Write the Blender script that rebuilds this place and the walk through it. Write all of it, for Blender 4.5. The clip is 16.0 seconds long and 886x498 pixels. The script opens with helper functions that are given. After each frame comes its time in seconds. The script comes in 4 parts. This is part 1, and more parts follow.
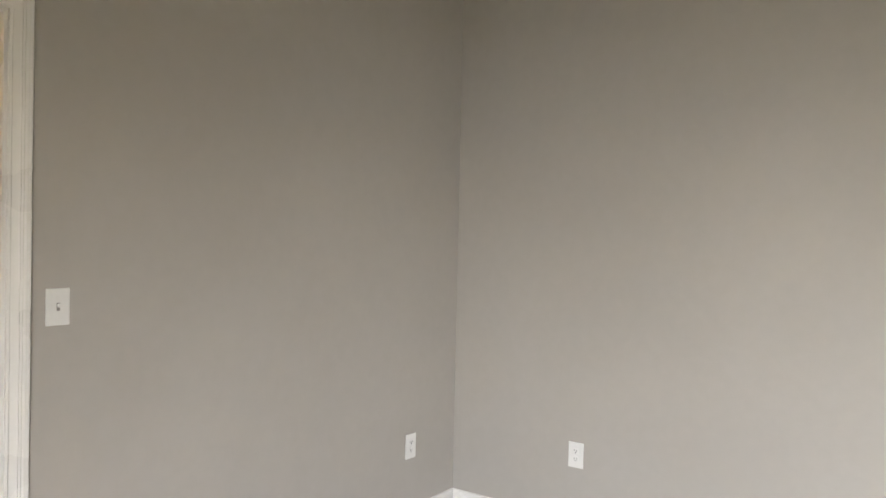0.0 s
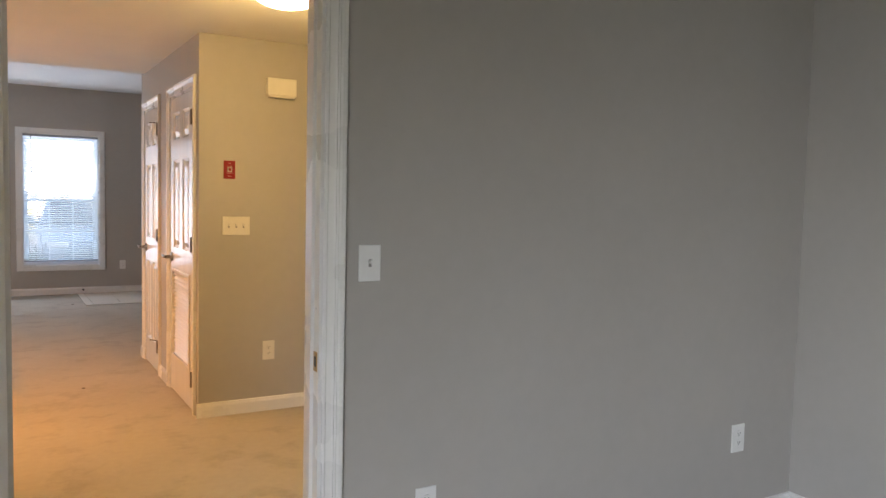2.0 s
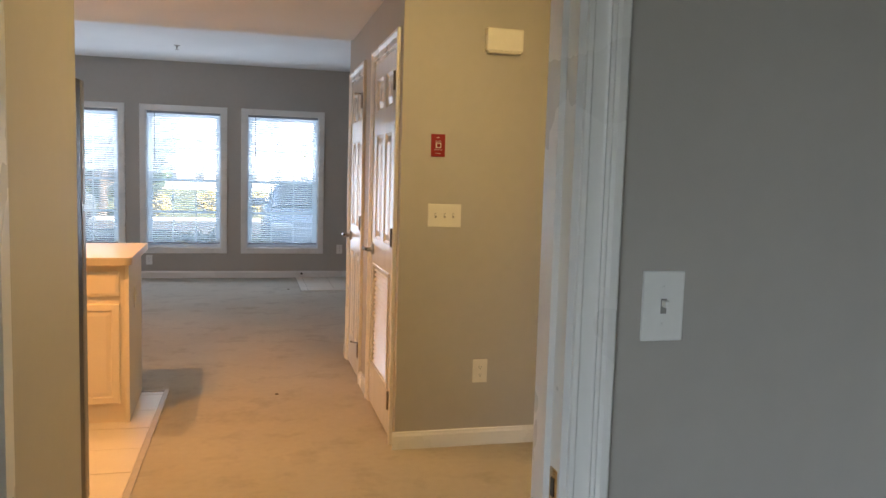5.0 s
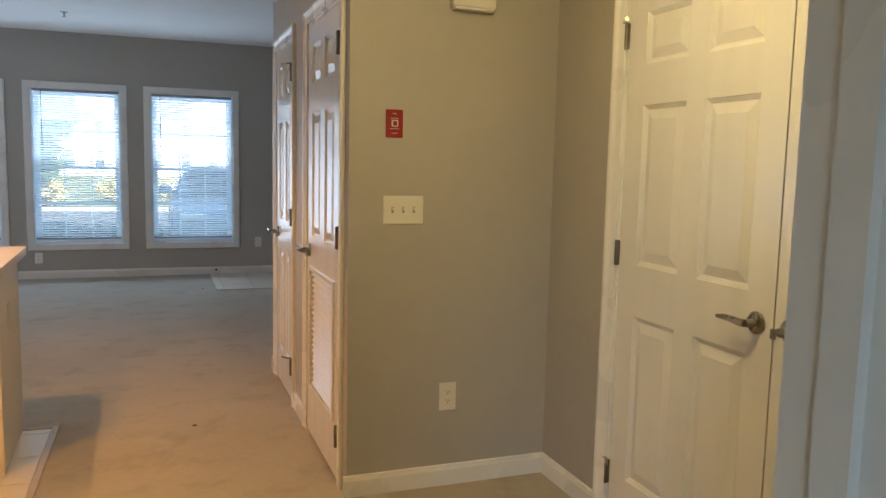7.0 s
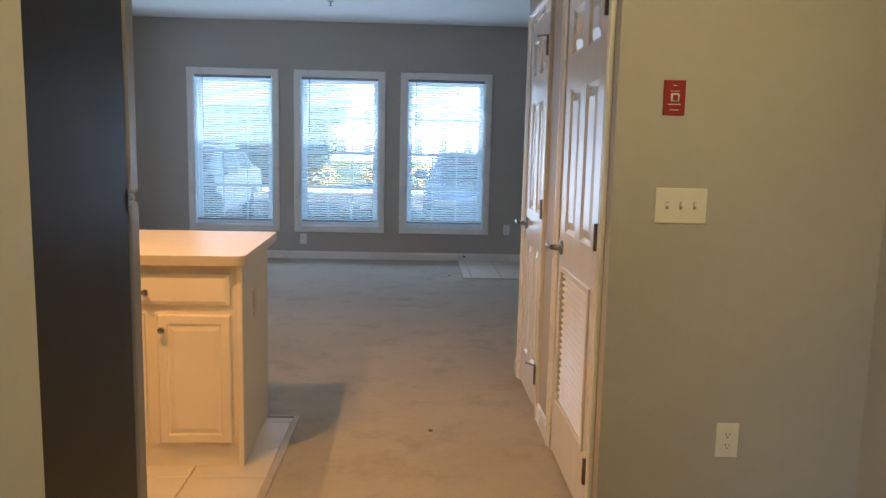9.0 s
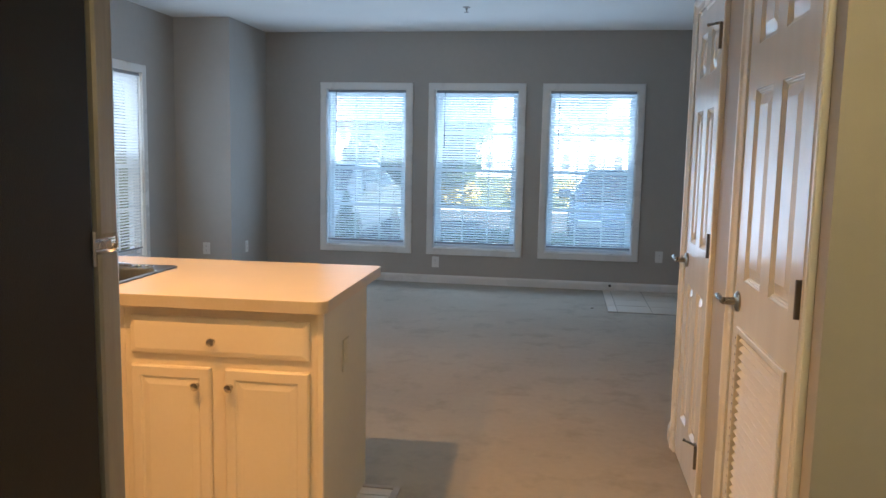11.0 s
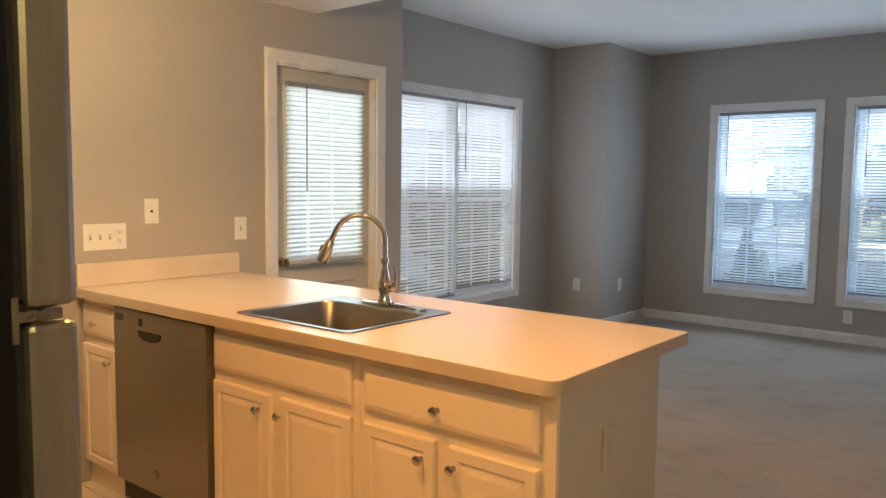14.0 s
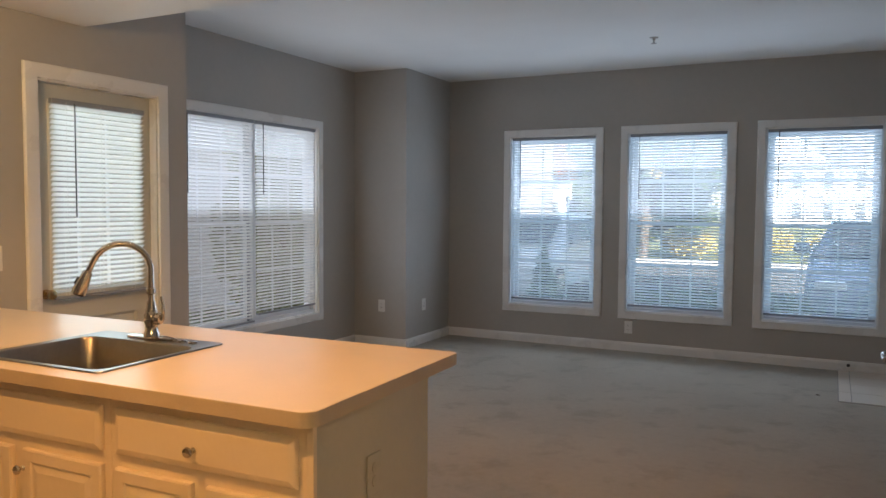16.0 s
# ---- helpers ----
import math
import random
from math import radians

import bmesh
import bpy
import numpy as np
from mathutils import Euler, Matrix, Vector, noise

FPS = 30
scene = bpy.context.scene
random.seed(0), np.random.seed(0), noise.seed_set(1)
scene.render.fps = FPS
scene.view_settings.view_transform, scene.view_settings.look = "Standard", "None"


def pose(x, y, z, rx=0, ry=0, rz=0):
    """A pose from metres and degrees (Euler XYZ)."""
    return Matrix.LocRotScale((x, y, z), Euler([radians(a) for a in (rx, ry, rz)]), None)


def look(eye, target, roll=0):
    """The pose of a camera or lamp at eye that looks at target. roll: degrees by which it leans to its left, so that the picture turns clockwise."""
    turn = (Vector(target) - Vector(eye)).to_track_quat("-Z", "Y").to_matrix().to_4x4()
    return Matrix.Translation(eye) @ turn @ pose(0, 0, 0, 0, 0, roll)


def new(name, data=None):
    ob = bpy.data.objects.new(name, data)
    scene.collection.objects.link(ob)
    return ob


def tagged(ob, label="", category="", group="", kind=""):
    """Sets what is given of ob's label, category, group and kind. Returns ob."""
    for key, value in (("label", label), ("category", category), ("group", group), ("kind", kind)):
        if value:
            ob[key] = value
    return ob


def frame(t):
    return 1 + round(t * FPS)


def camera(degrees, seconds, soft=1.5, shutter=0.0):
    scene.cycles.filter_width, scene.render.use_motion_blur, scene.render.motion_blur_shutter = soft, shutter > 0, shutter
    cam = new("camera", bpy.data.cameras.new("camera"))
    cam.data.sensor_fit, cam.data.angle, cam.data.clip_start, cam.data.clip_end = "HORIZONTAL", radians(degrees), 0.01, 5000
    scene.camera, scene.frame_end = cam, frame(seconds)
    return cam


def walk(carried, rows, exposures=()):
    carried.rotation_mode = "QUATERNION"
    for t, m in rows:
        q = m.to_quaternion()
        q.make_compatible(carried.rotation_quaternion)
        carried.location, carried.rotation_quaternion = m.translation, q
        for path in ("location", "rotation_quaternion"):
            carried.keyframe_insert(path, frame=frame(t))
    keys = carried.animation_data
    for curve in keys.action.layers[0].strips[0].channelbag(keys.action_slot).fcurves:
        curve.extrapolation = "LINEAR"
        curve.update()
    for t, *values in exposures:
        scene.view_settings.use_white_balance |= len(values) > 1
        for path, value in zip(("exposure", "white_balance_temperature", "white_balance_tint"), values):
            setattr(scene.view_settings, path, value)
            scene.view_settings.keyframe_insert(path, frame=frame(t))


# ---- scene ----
cam = camera(60.1, 16.0)
PATH = [
    (0, (0.193, 0.117, 1.442), (1.815, 1.287, 1.403), 1.3),
    (0.5, (0.254, 0.066, 1.418), (1.721, 1.424, 1.378), 1.3),
    (1, (0.308, 0.101, 1.413), (1.615, 1.614, 1.35), 1.8),
    (1.5, (0.362, 0.149, 1.41), (1.483, 1.802, 1.306), 1.7),
    (2, (0.396, 0.271, 1.398), (1.405, 1.993, 1.267), 1.3),
    (2.5, (0.42, 0.467, 1.407), (1.342, 2.237, 1.275), 0.7),
    (3, (0.465, 0.612, 1.4), (1.27, 2.436, 1.25), 0.8),
    (3.5, (0.599, 0.802, 1.402), (1.215, 2.699, 1.246), 1.4),
    (4, (0.673, 0.971, 1.398), (1.16, 2.904, 1.231), 1.6),
    (6.5, (0.801, 1.909, 1.384), (1.327, 3.826, 1.168), 2.0),
    (7, (0.753, 2.072, 1.389), (1.452, 3.933, 1.169), 1.3),
    (7.5, (0.77, 2.19, 1.384), (1.449, 4.056, 1.145), 1.3),
    (8, (0.839, 2.344, 1.386), (1.268, 4.28, 1.133), 1.5),
    (8.5, (0.859, 2.449, 1.38), (1.063, 4.42, 1.109), 1.6),
    (9, (0.829, 2.58, 1.381), (0.902, 4.561, 1.111), 1.3),
    (11.5, (0.935, 3.457, 1.395), (0.501, 5.397, 1.176), 1.2),
    (12, (1.005, 3.597, 1.396), (0.392, 5.491, 1.199), 1.3),
    (12.5, (1.128, 3.737, 1.39), (0.249, 5.521, 1.183), 1.6),
    (13, (1.151, 3.845, 1.374), (0.055, 5.499, 1.126), 1.3),
    (13.5, (1.111, 3.989, 1.381), (-0.122, 5.545, 1.141), 1.0),
    (14, (1.123, 4.065, 1.406), (-0.163, 5.587, 1.233), 0.7),
    (14.5, (1.185, 4.121, 1.421), (-0.086, 5.663, 1.324), 0.9),
    (15, (1.242, 4.157, 1.424), (0.087, 5.788, 1.354), 0.7),
    (15.5, (1.25, 4.172, 1.419), (0.248, 5.901, 1.333), 0.4),
    (16, (1.256, 4.181, 1.425), (0.352, 5.961, 1.31), 0.4),
]
EXPOSURES = [(0.0, 4.75, 8500, 22), (1.0, 4.35, 7900, 21), (2.5, 4.02, 7400, 20), (4.0, 3.88, 7100, 17), (7.0, 3.58, 6300, 8), (9.0, 3.58, 5800, 6),
             (11.5, 3.55, 5900, 5), (12.5, 3.5, 6450, 9), (13.5, 3.45, 6800, 12), (14.1, 3.48, 6700, 11), (15.0, 3.1, 6700, 11), (16.0, 3.14, 6800, 12)]
walk(cam, [(t, look(eye, target, roll)) for t, eye, target, roll in PATH], EXPOSURES)

# ---- world, sun, lamps ----
SUN_EL, SUN_AZ = radians(38), radians(150)
world = bpy.data.worlds.new("sky")
scene.world = world
world.use_nodes = True
wn = world.node_tree.nodes
sky = wn.new("ShaderNodeTexSky")
sky.sky_type, sky.sun_disc = "NISHITA", False
sky.sun_elevation, sky.sun_rotation = SUN_EL, SUN_AZ
world.node_tree.links.new(sky.outputs[0], wn["Background"].inputs[0])
wn["Background"].inputs[1].default_value = 0.085

sun = new("sun", bpy.data.lights.new("sun", "SUN"))
sun.data.energy, sun.data.angle, sun.data.color = 2.7, radians(0.5), (1.0, 0.95, 0.87)
sun_dir = Vector((math.sin(SUN_AZ) * math.cos(SUN_EL), math.cos(SUN_AZ) * math.cos(SUN_EL), math.sin(SUN_EL)))
sun.matrix_world = look(sun_dir * 50, (0, 0, 0))

WARM = (1.0, 0.505, 0.175)


def spot_lamp(name, at, target, watts, size, blend=0.6, colour=WARM, radius=0.03):
    ob = new(name, bpy.data.lights.new(name, "SPOT"))
    ob.data.energy, ob.data.spot_size, ob.data.spot_blend = watts, radians(size), blend
    ob.data.color, ob.data.shadow_soft_size = colour, radius
    ob.matrix_world = look(at, target)
    return tagged(ob, kind="structure")


def point_lamp(name, at, watts, radius, colour=WARM):
    ob = new(name, bpy.data.lights.new(name, "POINT"))
    ob.data.energy, ob.data.color, ob.data.shadow_soft_size = watts, colour, radius
    ob.matrix_world = pose(*at)
    return tagged(ob, kind="structure")


def window_lamp(name, at, target, wide, high, watts, colour):
    ob = new(name, bpy.data.lights.new(name, "AREA"))
    ob.data.shape, ob.data.size, ob.data.size_y = "RECTANGLE", wide, high
    ob.data.energy, ob.data.color = watts, colour
    ob.matrix_world = look(at, target)
    return tagged(ob, kind="structure")


HEADS = [(0.19, 4.97), (-0.42, 4.97), (-1.03, 4.97)]
AIMS = [(0.5, 5.4, 0.0), (-0.4, 5.7, 0.4), (-2.36, 5.8, 1.75)]
BULBS = [(0.5, 95, WARM), (7.2, 138, (1.0, 0.46, 0.12)), (7.8, 112, (1.0, 0.70, 0.36))]
for (hx, hy), aim, (watts, cone, colour) in zip(HEADS, AIMS, BULBS):
    spot_lamp("track_bulb", (hx, hy, 2.11), aim, watts, cone, 0.8, colour, 0.02)
spot_lamp("downlight_bulb", (-0.385, 6.03, 2.31), (-0.385, 6.03, 0), 6.9, 145, radius=0.02)
point_lamp("dome_bulb", (1.57, 3.74, 2.20), 0.88, 0.09, (1.0, 0.74, 0.16))
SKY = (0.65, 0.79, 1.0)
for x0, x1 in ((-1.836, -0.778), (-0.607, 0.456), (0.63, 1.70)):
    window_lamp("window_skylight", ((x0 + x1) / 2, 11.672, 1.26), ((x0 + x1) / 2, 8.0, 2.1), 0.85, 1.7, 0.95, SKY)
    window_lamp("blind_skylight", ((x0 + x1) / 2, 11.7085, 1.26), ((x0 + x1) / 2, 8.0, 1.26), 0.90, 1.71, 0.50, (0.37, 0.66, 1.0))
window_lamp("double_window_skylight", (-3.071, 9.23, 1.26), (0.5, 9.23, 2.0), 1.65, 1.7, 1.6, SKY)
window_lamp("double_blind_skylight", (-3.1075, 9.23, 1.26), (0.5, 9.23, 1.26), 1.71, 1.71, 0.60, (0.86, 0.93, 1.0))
window_lamp("back_door_skylight", (-2.376, 7.125, 1.44), (0.5, 7.125, 1.44), 0.55, 0.95, 0.4, (0.72, 0.92, 1.0))
window_lamp("door_blind_skylight", (-2.392, 7.125, 1.44), (0.5, 7.125, 1.44), 0.58, 1.0, 0.2, (0.74, 0.97, 1.0))
bedroom_lamp = window_lamp("bedroom_window_light", (-1.47, -1.5, 1.2), (3.5, 1.3, -1.7), 1.5, 1.2, 4.2, (0.64, 0.81, 1.0))
bedroom_lamp.data.spread = radians(86)


# ---- materials ----
def material(name, rough=0.5, metal=0.0):
    m = bpy.data.materials.new(name)
    m.use_nodes = True
    b = m.node_tree.nodes["Principled BSDF"]
    b.inputs["Roughness"].default_value, b.inputs["Metallic"].default_value = rough, metal
    return m, m.node_tree.nodes, m.node_tree.links, b


def mottled(name, a, b, rough=0.5, metal=0.0, big=2.0, fine=60.0, bump=0.1, bump_scale=200.0, depth=0.001,
            third=None, spread=0.2, stretch=(1, 1, 1), per_object=0.0):
    """Two colours mixed at a large and a small scale, with fine relief and uneven gloss."""
    m, n, l, p = material(name, rough, metal)
    tc = n.new("ShaderNodeTexCoord")
    mp = n.new("ShaderNodeMapping")
    mp.inputs["Scale"].default_value = stretch
    l.new(tc.outputs["Object"], mp.inputs[0])
    n1, n2, nb = (n.new("ShaderNodeTexNoise") for _ in range(3))
    for node, s, d in ((n1, big, 4), (n2, fine, 3), (nb, bump_scale, 2)):
        node.inputs["Scale"].default_value, node.inputs["Detail"].default_value = s, d
        l.new(mp.outputs[0], node.inputs["Vector"])
    add = n.new("ShaderNodeMath")
    add.operation = "MULTIPLY_ADD"
    add.inputs[1].default_value = 0.4
    l.new(n2.outputs[0], add.inputs[0])
    l.new(n1.outputs[0], add.inputs[2])
    mr = n.new("ShaderNodeMapRange")
    mr.inputs[1].default_value, mr.inputs[2].default_value = 0.7 - spread, 0.7 + spread
    l.new(add.outputs[0], mr.inputs[0])
    mix = n.new("ShaderNodeMix")
    mix.data_type = "RGBA"
    mix.inputs[6].default_value, mix.inputs[7].default_value = (*a, 1), (*b, 1)
    l.new(mr.outputs[0], mix.inputs[0])
    out = mix.outputs[2]
    if third:
        n3 = n.new("ShaderNodeTexNoise")
        n3.inputs["Scale"].default_value, n3.inputs["Detail"].default_value = third[1], 6
        n3.inputs["Roughness"].default_value = 0.65
        l.new(mp.outputs[0], n3.inputs["Vector"])
        r3 = n.new("ShaderNodeMapRange")
        r3.inputs[1].default_value, r3.inputs[2].default_value = third[2], third[2] + 0.14
        r3.inputs[4].default_value = third[3]
        l.new(n3.outputs[0], r3.inputs[0])
        mix3 = n.new("ShaderNodeMix")
        mix3.data_type = "RGBA"
        mix3.inputs[7].default_value = (*third[0], 1)
        l.new(out, mix3.inputs[6])
        l.new(r3.outputs[0], mix3.inputs[0])
        out = mix3.outputs[2]
    if per_object:
        oi = n.new("ShaderNodeObjectInfo")
        hsv = n.new("ShaderNodeHueSaturation")
        vr = n.new("ShaderNodeMapRange")
        vr.inputs[3].default_value, vr.inputs[4].default_value = 1 - per_object, 1 + per_object
        l.new(oi.outputs["Random"], vr.inputs[0])
        l.new(vr.outputs[0], hsv.inputs["Value"])
        l.new(out, hsv.inputs["Color"])
        out = hsv.outputs[0]
    l.new(out, p.inputs["Base Color"])
    rr = n.new("ShaderNodeMapRange")
    rr.inputs[3].default_value, rr.inputs[4].default_value = max(rough - 0.08, 0.02), min(rough + 0.08, 1)
    l.new(n1.outputs[0], rr.inputs[0])
    l.new(rr.outputs[0], p.inputs["Roughness"])
    if bump:
        bp = n.new("ShaderNodeBump")
        bp.inputs["Strength"].default_value, bp.inputs["Distance"].default_value = bump, depth
        l.new(nb.outputs[0], bp.inputs["Height"])
        l.new(bp.outputs[0], p.inputs["Normal"])
    return m


WALL = mottled("greige_wall_paint", (0.402, 0.378, 0.346), (0.432, 0.408, 0.376), 0.55, big=1.2, fine=20, bump=0.25, bump_scale=260)
CEIL = mottled("ceiling_paint", (0.76, 0.75, 0.73), (0.80, 0.79, 0.77), 0.9, big=1.5, bump=0.4, bump_scale=120, depth=0.002)
TRIM = mottled("white_gloss_paint", (0.74, 0.73, 0.71), (0.78, 0.77, 0.75), 0.28, big=3, bump=0.05, bump_scale=90)
DOOR = mottled("white_door_paint", (0.72, 0.71, 0.69), (0.76, 0.75, 0.73), 0.2, big=2, bump=0.05, bump_scale=60, stretch=(6, 6, 0.6))
CARPET = mottled("beige_carpet", (0.435, 0.392, 0.325), (0.525, 0.478, 0.402), 1.0, big=1.1, fine=22, bump=1.0, bump_scale=330, depth=0.006,
                 third=((0.30, 0.262, 0.21), 3.4, 0.52, 0.42), spread=0.24)
TILE = mottled("cream_floor_tile", (0.66, 0.59, 0.50), (0.72, 0.65, 0.56), 0.3, big=4, bump=0.1, per_object=0.05)
GROUT = mottled("grout", (0.34, 0.30, 0.26), (0.42, 0.38, 0.33), 0.9, big=6, bump=0.5)
STRIP = mottled("transition_strip", (0.40, 0.35, 0.30), (0.48, 0.42, 0.36), 0.5, 0.0, big=8)
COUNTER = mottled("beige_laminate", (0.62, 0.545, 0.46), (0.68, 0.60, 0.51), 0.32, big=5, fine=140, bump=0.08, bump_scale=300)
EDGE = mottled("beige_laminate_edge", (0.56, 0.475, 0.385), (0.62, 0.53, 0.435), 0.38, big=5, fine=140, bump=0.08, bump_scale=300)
CABINET = mottled("white_thermofoil", (0.82, 0.71, 0.59), (0.86, 0.75, 0.63), 0.38, big=3, bump=0.08)
STEEL = mottled("brushed_steel", (0.50, 0.48, 0.45), (0.60, 0.58, 0.55), 0.26, 1.0, big=6, fine=90, bump=0.08, bump_scale=160, stretch=(1, 1, 14))
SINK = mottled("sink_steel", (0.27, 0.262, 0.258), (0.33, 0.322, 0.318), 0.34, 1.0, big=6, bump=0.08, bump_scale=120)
CHROME = mottled("polished_nickel", (0.58, 0.55, 0.51), (0.66, 0.63, 0.59), 0.08, 1.0, big=8, bump=0)
NICKEL = mottled("satin_nickel", (0.29, 0.27, 0.245), (0.37, 0.345, 0.31), 0.28, 1.0, big=10, bump=0.05)
BRASS = mottled("antique_brass", (0.50, 0.34, 0.16), (0.60, 0.42, 0.22), 0.25, 1.0, big=10, bump=0)
BLACK = mottled("black_textured_steel", (0.005, 0.005, 0.006), (0.008, 0.008, 0.009), 0.36, big=4, bump=0.35, bump_scale=420)
BLACK.node_tree.nodes["Principled BSDF"].inputs["Specular IOR Level"].default_value = 0.3
# peninsula end paint; on the back door it stands for shade
PANEL = mottled("pale_greige_paint_and_door_shade", (0.55, 0.53, 0.47), (0.60, 0.58, 0.52), 0.5, big=2, bump=0.2, bump_scale=200)
HINGE = mottled("dark_nickel", (0.16, 0.14, 0.12), (0.22, 0.20, 0.17), 0.3, 1.0, big=10, bump=0)
DARK = mottled("dark_plastic", (0.015, 0.015, 0.016), (0.028, 0.028, 0.03), 0.45, big=6, bump=0.05)
DWSTEEL = mottled("slate_steel", (0.30, 0.275, 0.25), (0.33, 0.305, 0.275), 0.36, 0.8, big=2, fine=40, bump=0.03)
GREYDOOR = mottled("fridge_door_grey", (0.30, 0.285, 0.27), (0.37, 0.355, 0.335), 0.34, 0.75, big=4, fine=90, bump=0.12, bump_scale=180, stretch=(14, 14, 1))
PLATE = mottled("ivory_plastic", (0.70, 0.67, 0.60), (0.74, 0.71, 0.64), 0.35, big=10, bump=0)
WPLATE = mottled("white_plastic", (0.74, 0.74, 0.72), (0.78, 0.78, 0.76), 0.35, big=10, bump=0)
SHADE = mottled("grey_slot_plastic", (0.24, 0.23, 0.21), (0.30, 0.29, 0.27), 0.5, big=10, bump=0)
RED = mottled("red_plastic", (0.23, 0.004, 0.010), (0.28, 0.007, 0.013), 0.35, big=12, bump=0)
VINYL = mottled("white_vinyl", (0.74, 0.76, 0.79), (0.78, 0.80, 0.83), 0.4, big=6, bump=0)
# shade on the blind rails and mullion, put into a darker grey
RAIL = mottled("backlit_rail_shade", (0.26, 0.27, 0.29), (0.32, 0.33, 0.35), 0.4, big=6, bump=0)
ASPHALT = mottled("asphalt", (0.045, 0.045, 0.047), (0.065, 0.065, 0.065), 0.9, big=0.4, fine=12, bump=0.6, bump_scale=60)
GRASS = mottled("lawn", (0.07, 0.10, 0.03), (0.14, 0.13, 0.05), 1.0, big=0.5, fine=8, bump=1.0, bump_scale=40, depth=0.03)
CONCRETE = mottled("pavement_concrete", (0.38, 0.37, 0.35), (0.46, 0.45, 0.43), 0.9, big=0.8, bump=0.4)
SIDING = mottled("white_siding", (0.66, 0.66, 0.64), (0.72, 0.72, 0.70), 0.6, big=0.7, bump=0.1)
CLAPBOARD = mottled("pinkish_grey_clapboard", (0.50, 0.46, 0.44), (0.56, 0.52, 0.50), 0.6, big=0.7, bump=0.1)
ROOF = mottled("roof_shingle", (0.05, 0.05, 0.052), (0.08, 0.08, 0.08), 0.95, big=1, fine=9, bump=0.7, bump_scale=18, depth=0.02)
FARGLASS = mottled("far_window_glass", (0.07, 0.08, 0.095), (0.10, 0.11, 0.125), 0.08, big=1, bump=0)
BARK = mottled("bark", (0.10, 0.075, 0.055), (0.16, 0.125, 0.095), 0.95, big=3, bump=1.0, bump_scale=25, depth=0.02)
LEAF = mottled("green_leaf", (0.045, 0.075, 0.025), (0.085, 0.12, 0.04), 0.6, big=2, bump=0)
LEAFG = mottled("yellow_green_leaf", (0.10, 0.12, 0.03), (0.20, 0.20, 0.06), 0.5, big=2, bump=0)
LEAFY = mottled("yellow_leaf", (0.34, 0.24, 0.06), (0.46, 0.36, 0.10), 0.6, big=2, bump=0)
LEAFR = mottled("russet_leaf", (0.26, 0.09, 0.03), (0.38, 0.16, 0.05), 0.6, big=2, bump=0)
CARBLUE = mottled("blue_grey_car_paint", (0.20, 0.24, 0.30), (0.23, 0.27, 0.33), 0.25, 0.2, big=2, bump=0)
CARWHITE = mottled("white_car_paint", (0.62, 0.63, 0.64), (0.68, 0.69, 0.70), 0.2, big=2, bump=0)
TYRE = mottled("tyre_rubber", (0.02, 0.02, 0.02), (0.035, 0.035, 0.035), 0.85, big=8, bump=0.3)

SLAT, _n, _l, _p = material("blind_slat", 0.45)
_p.inputs["Base Color"].default_value = (0.84, 0.84, 0.83, 1)
_p.inputs["Transmission Weight"].default_value = 0.0
_tr = _n.new("ShaderNodeBsdfTranslucent")
_tr.inputs[0].default_value = (0.88, 0.88, 0.87, 1)
_mx = _n.new("ShaderNodeMixShader")
_mx.inputs[0].default_value = 0.22
_l.new(_p.outputs[0], _mx.inputs[1])
_l.new(_tr.outputs[0], _mx.inputs[2])
_l.new(_mx.outputs[0], _n["Material Output"].inputs[0])

GLASS, _n, _l, _p = material("window_glass", 0.0)
_p.inputs["Transmission Weight"].default_value = 1.0
_p.inputs["IOR"].default_value = 1.45
_p.inputs["Base Color"].default_value = (0.97, 0.985, 0.98, 1)

DOME, _n, _l, _p = material("lit_opal_glass", 0.3)
_p.inputs["Base Color"].default_value = (0.9, 0.85, 0.75, 1)
_p.inputs["Emission Color"].default_value = (1.0, 0.74, 0.42, 1)
_p.inputs["Emission Strength"].default_value = 2.0
LENS, _n, _l, _p = material("lit_lamp_lens", 0.3)
_p.inputs["Emission Color"].default_value = (1.0, 0.74, 0.42, 1)
_p.inputs["Emission Strength"].default_value = 6.0


# ---- mesh helpers ----
def box(bm, lo, hi, bevel=0.0, seg=2):
    """A box from lo to hi, its edges rounded by bevel."""
    vs = [bm.verts.new((x, y, z)) for x in (lo[0], hi[0]) for y in (lo[1], hi[1]) for z in (lo[2], hi[2])]
    fs = [bm.faces.new([vs[i] for i in q]) for q in ((0, 1, 3, 2), (4, 6, 7, 5), (0, 4, 5, 1), (2, 3, 7, 6), (0, 2, 6, 4), (1, 5, 7, 3))]
    if bevel:
        es = list({e for f in fs for e in f.edges})
        bmesh.ops.bevel(bm, geom=es, offset=bevel, segments=seg, affect="EDGES", profile=0.5)
    return bm


def boxes(*specs, bevel=0.0):
    bm = bmesh.new()
    for lo, hi in specs:
        box(bm, lo, hi, bevel)
    return bm


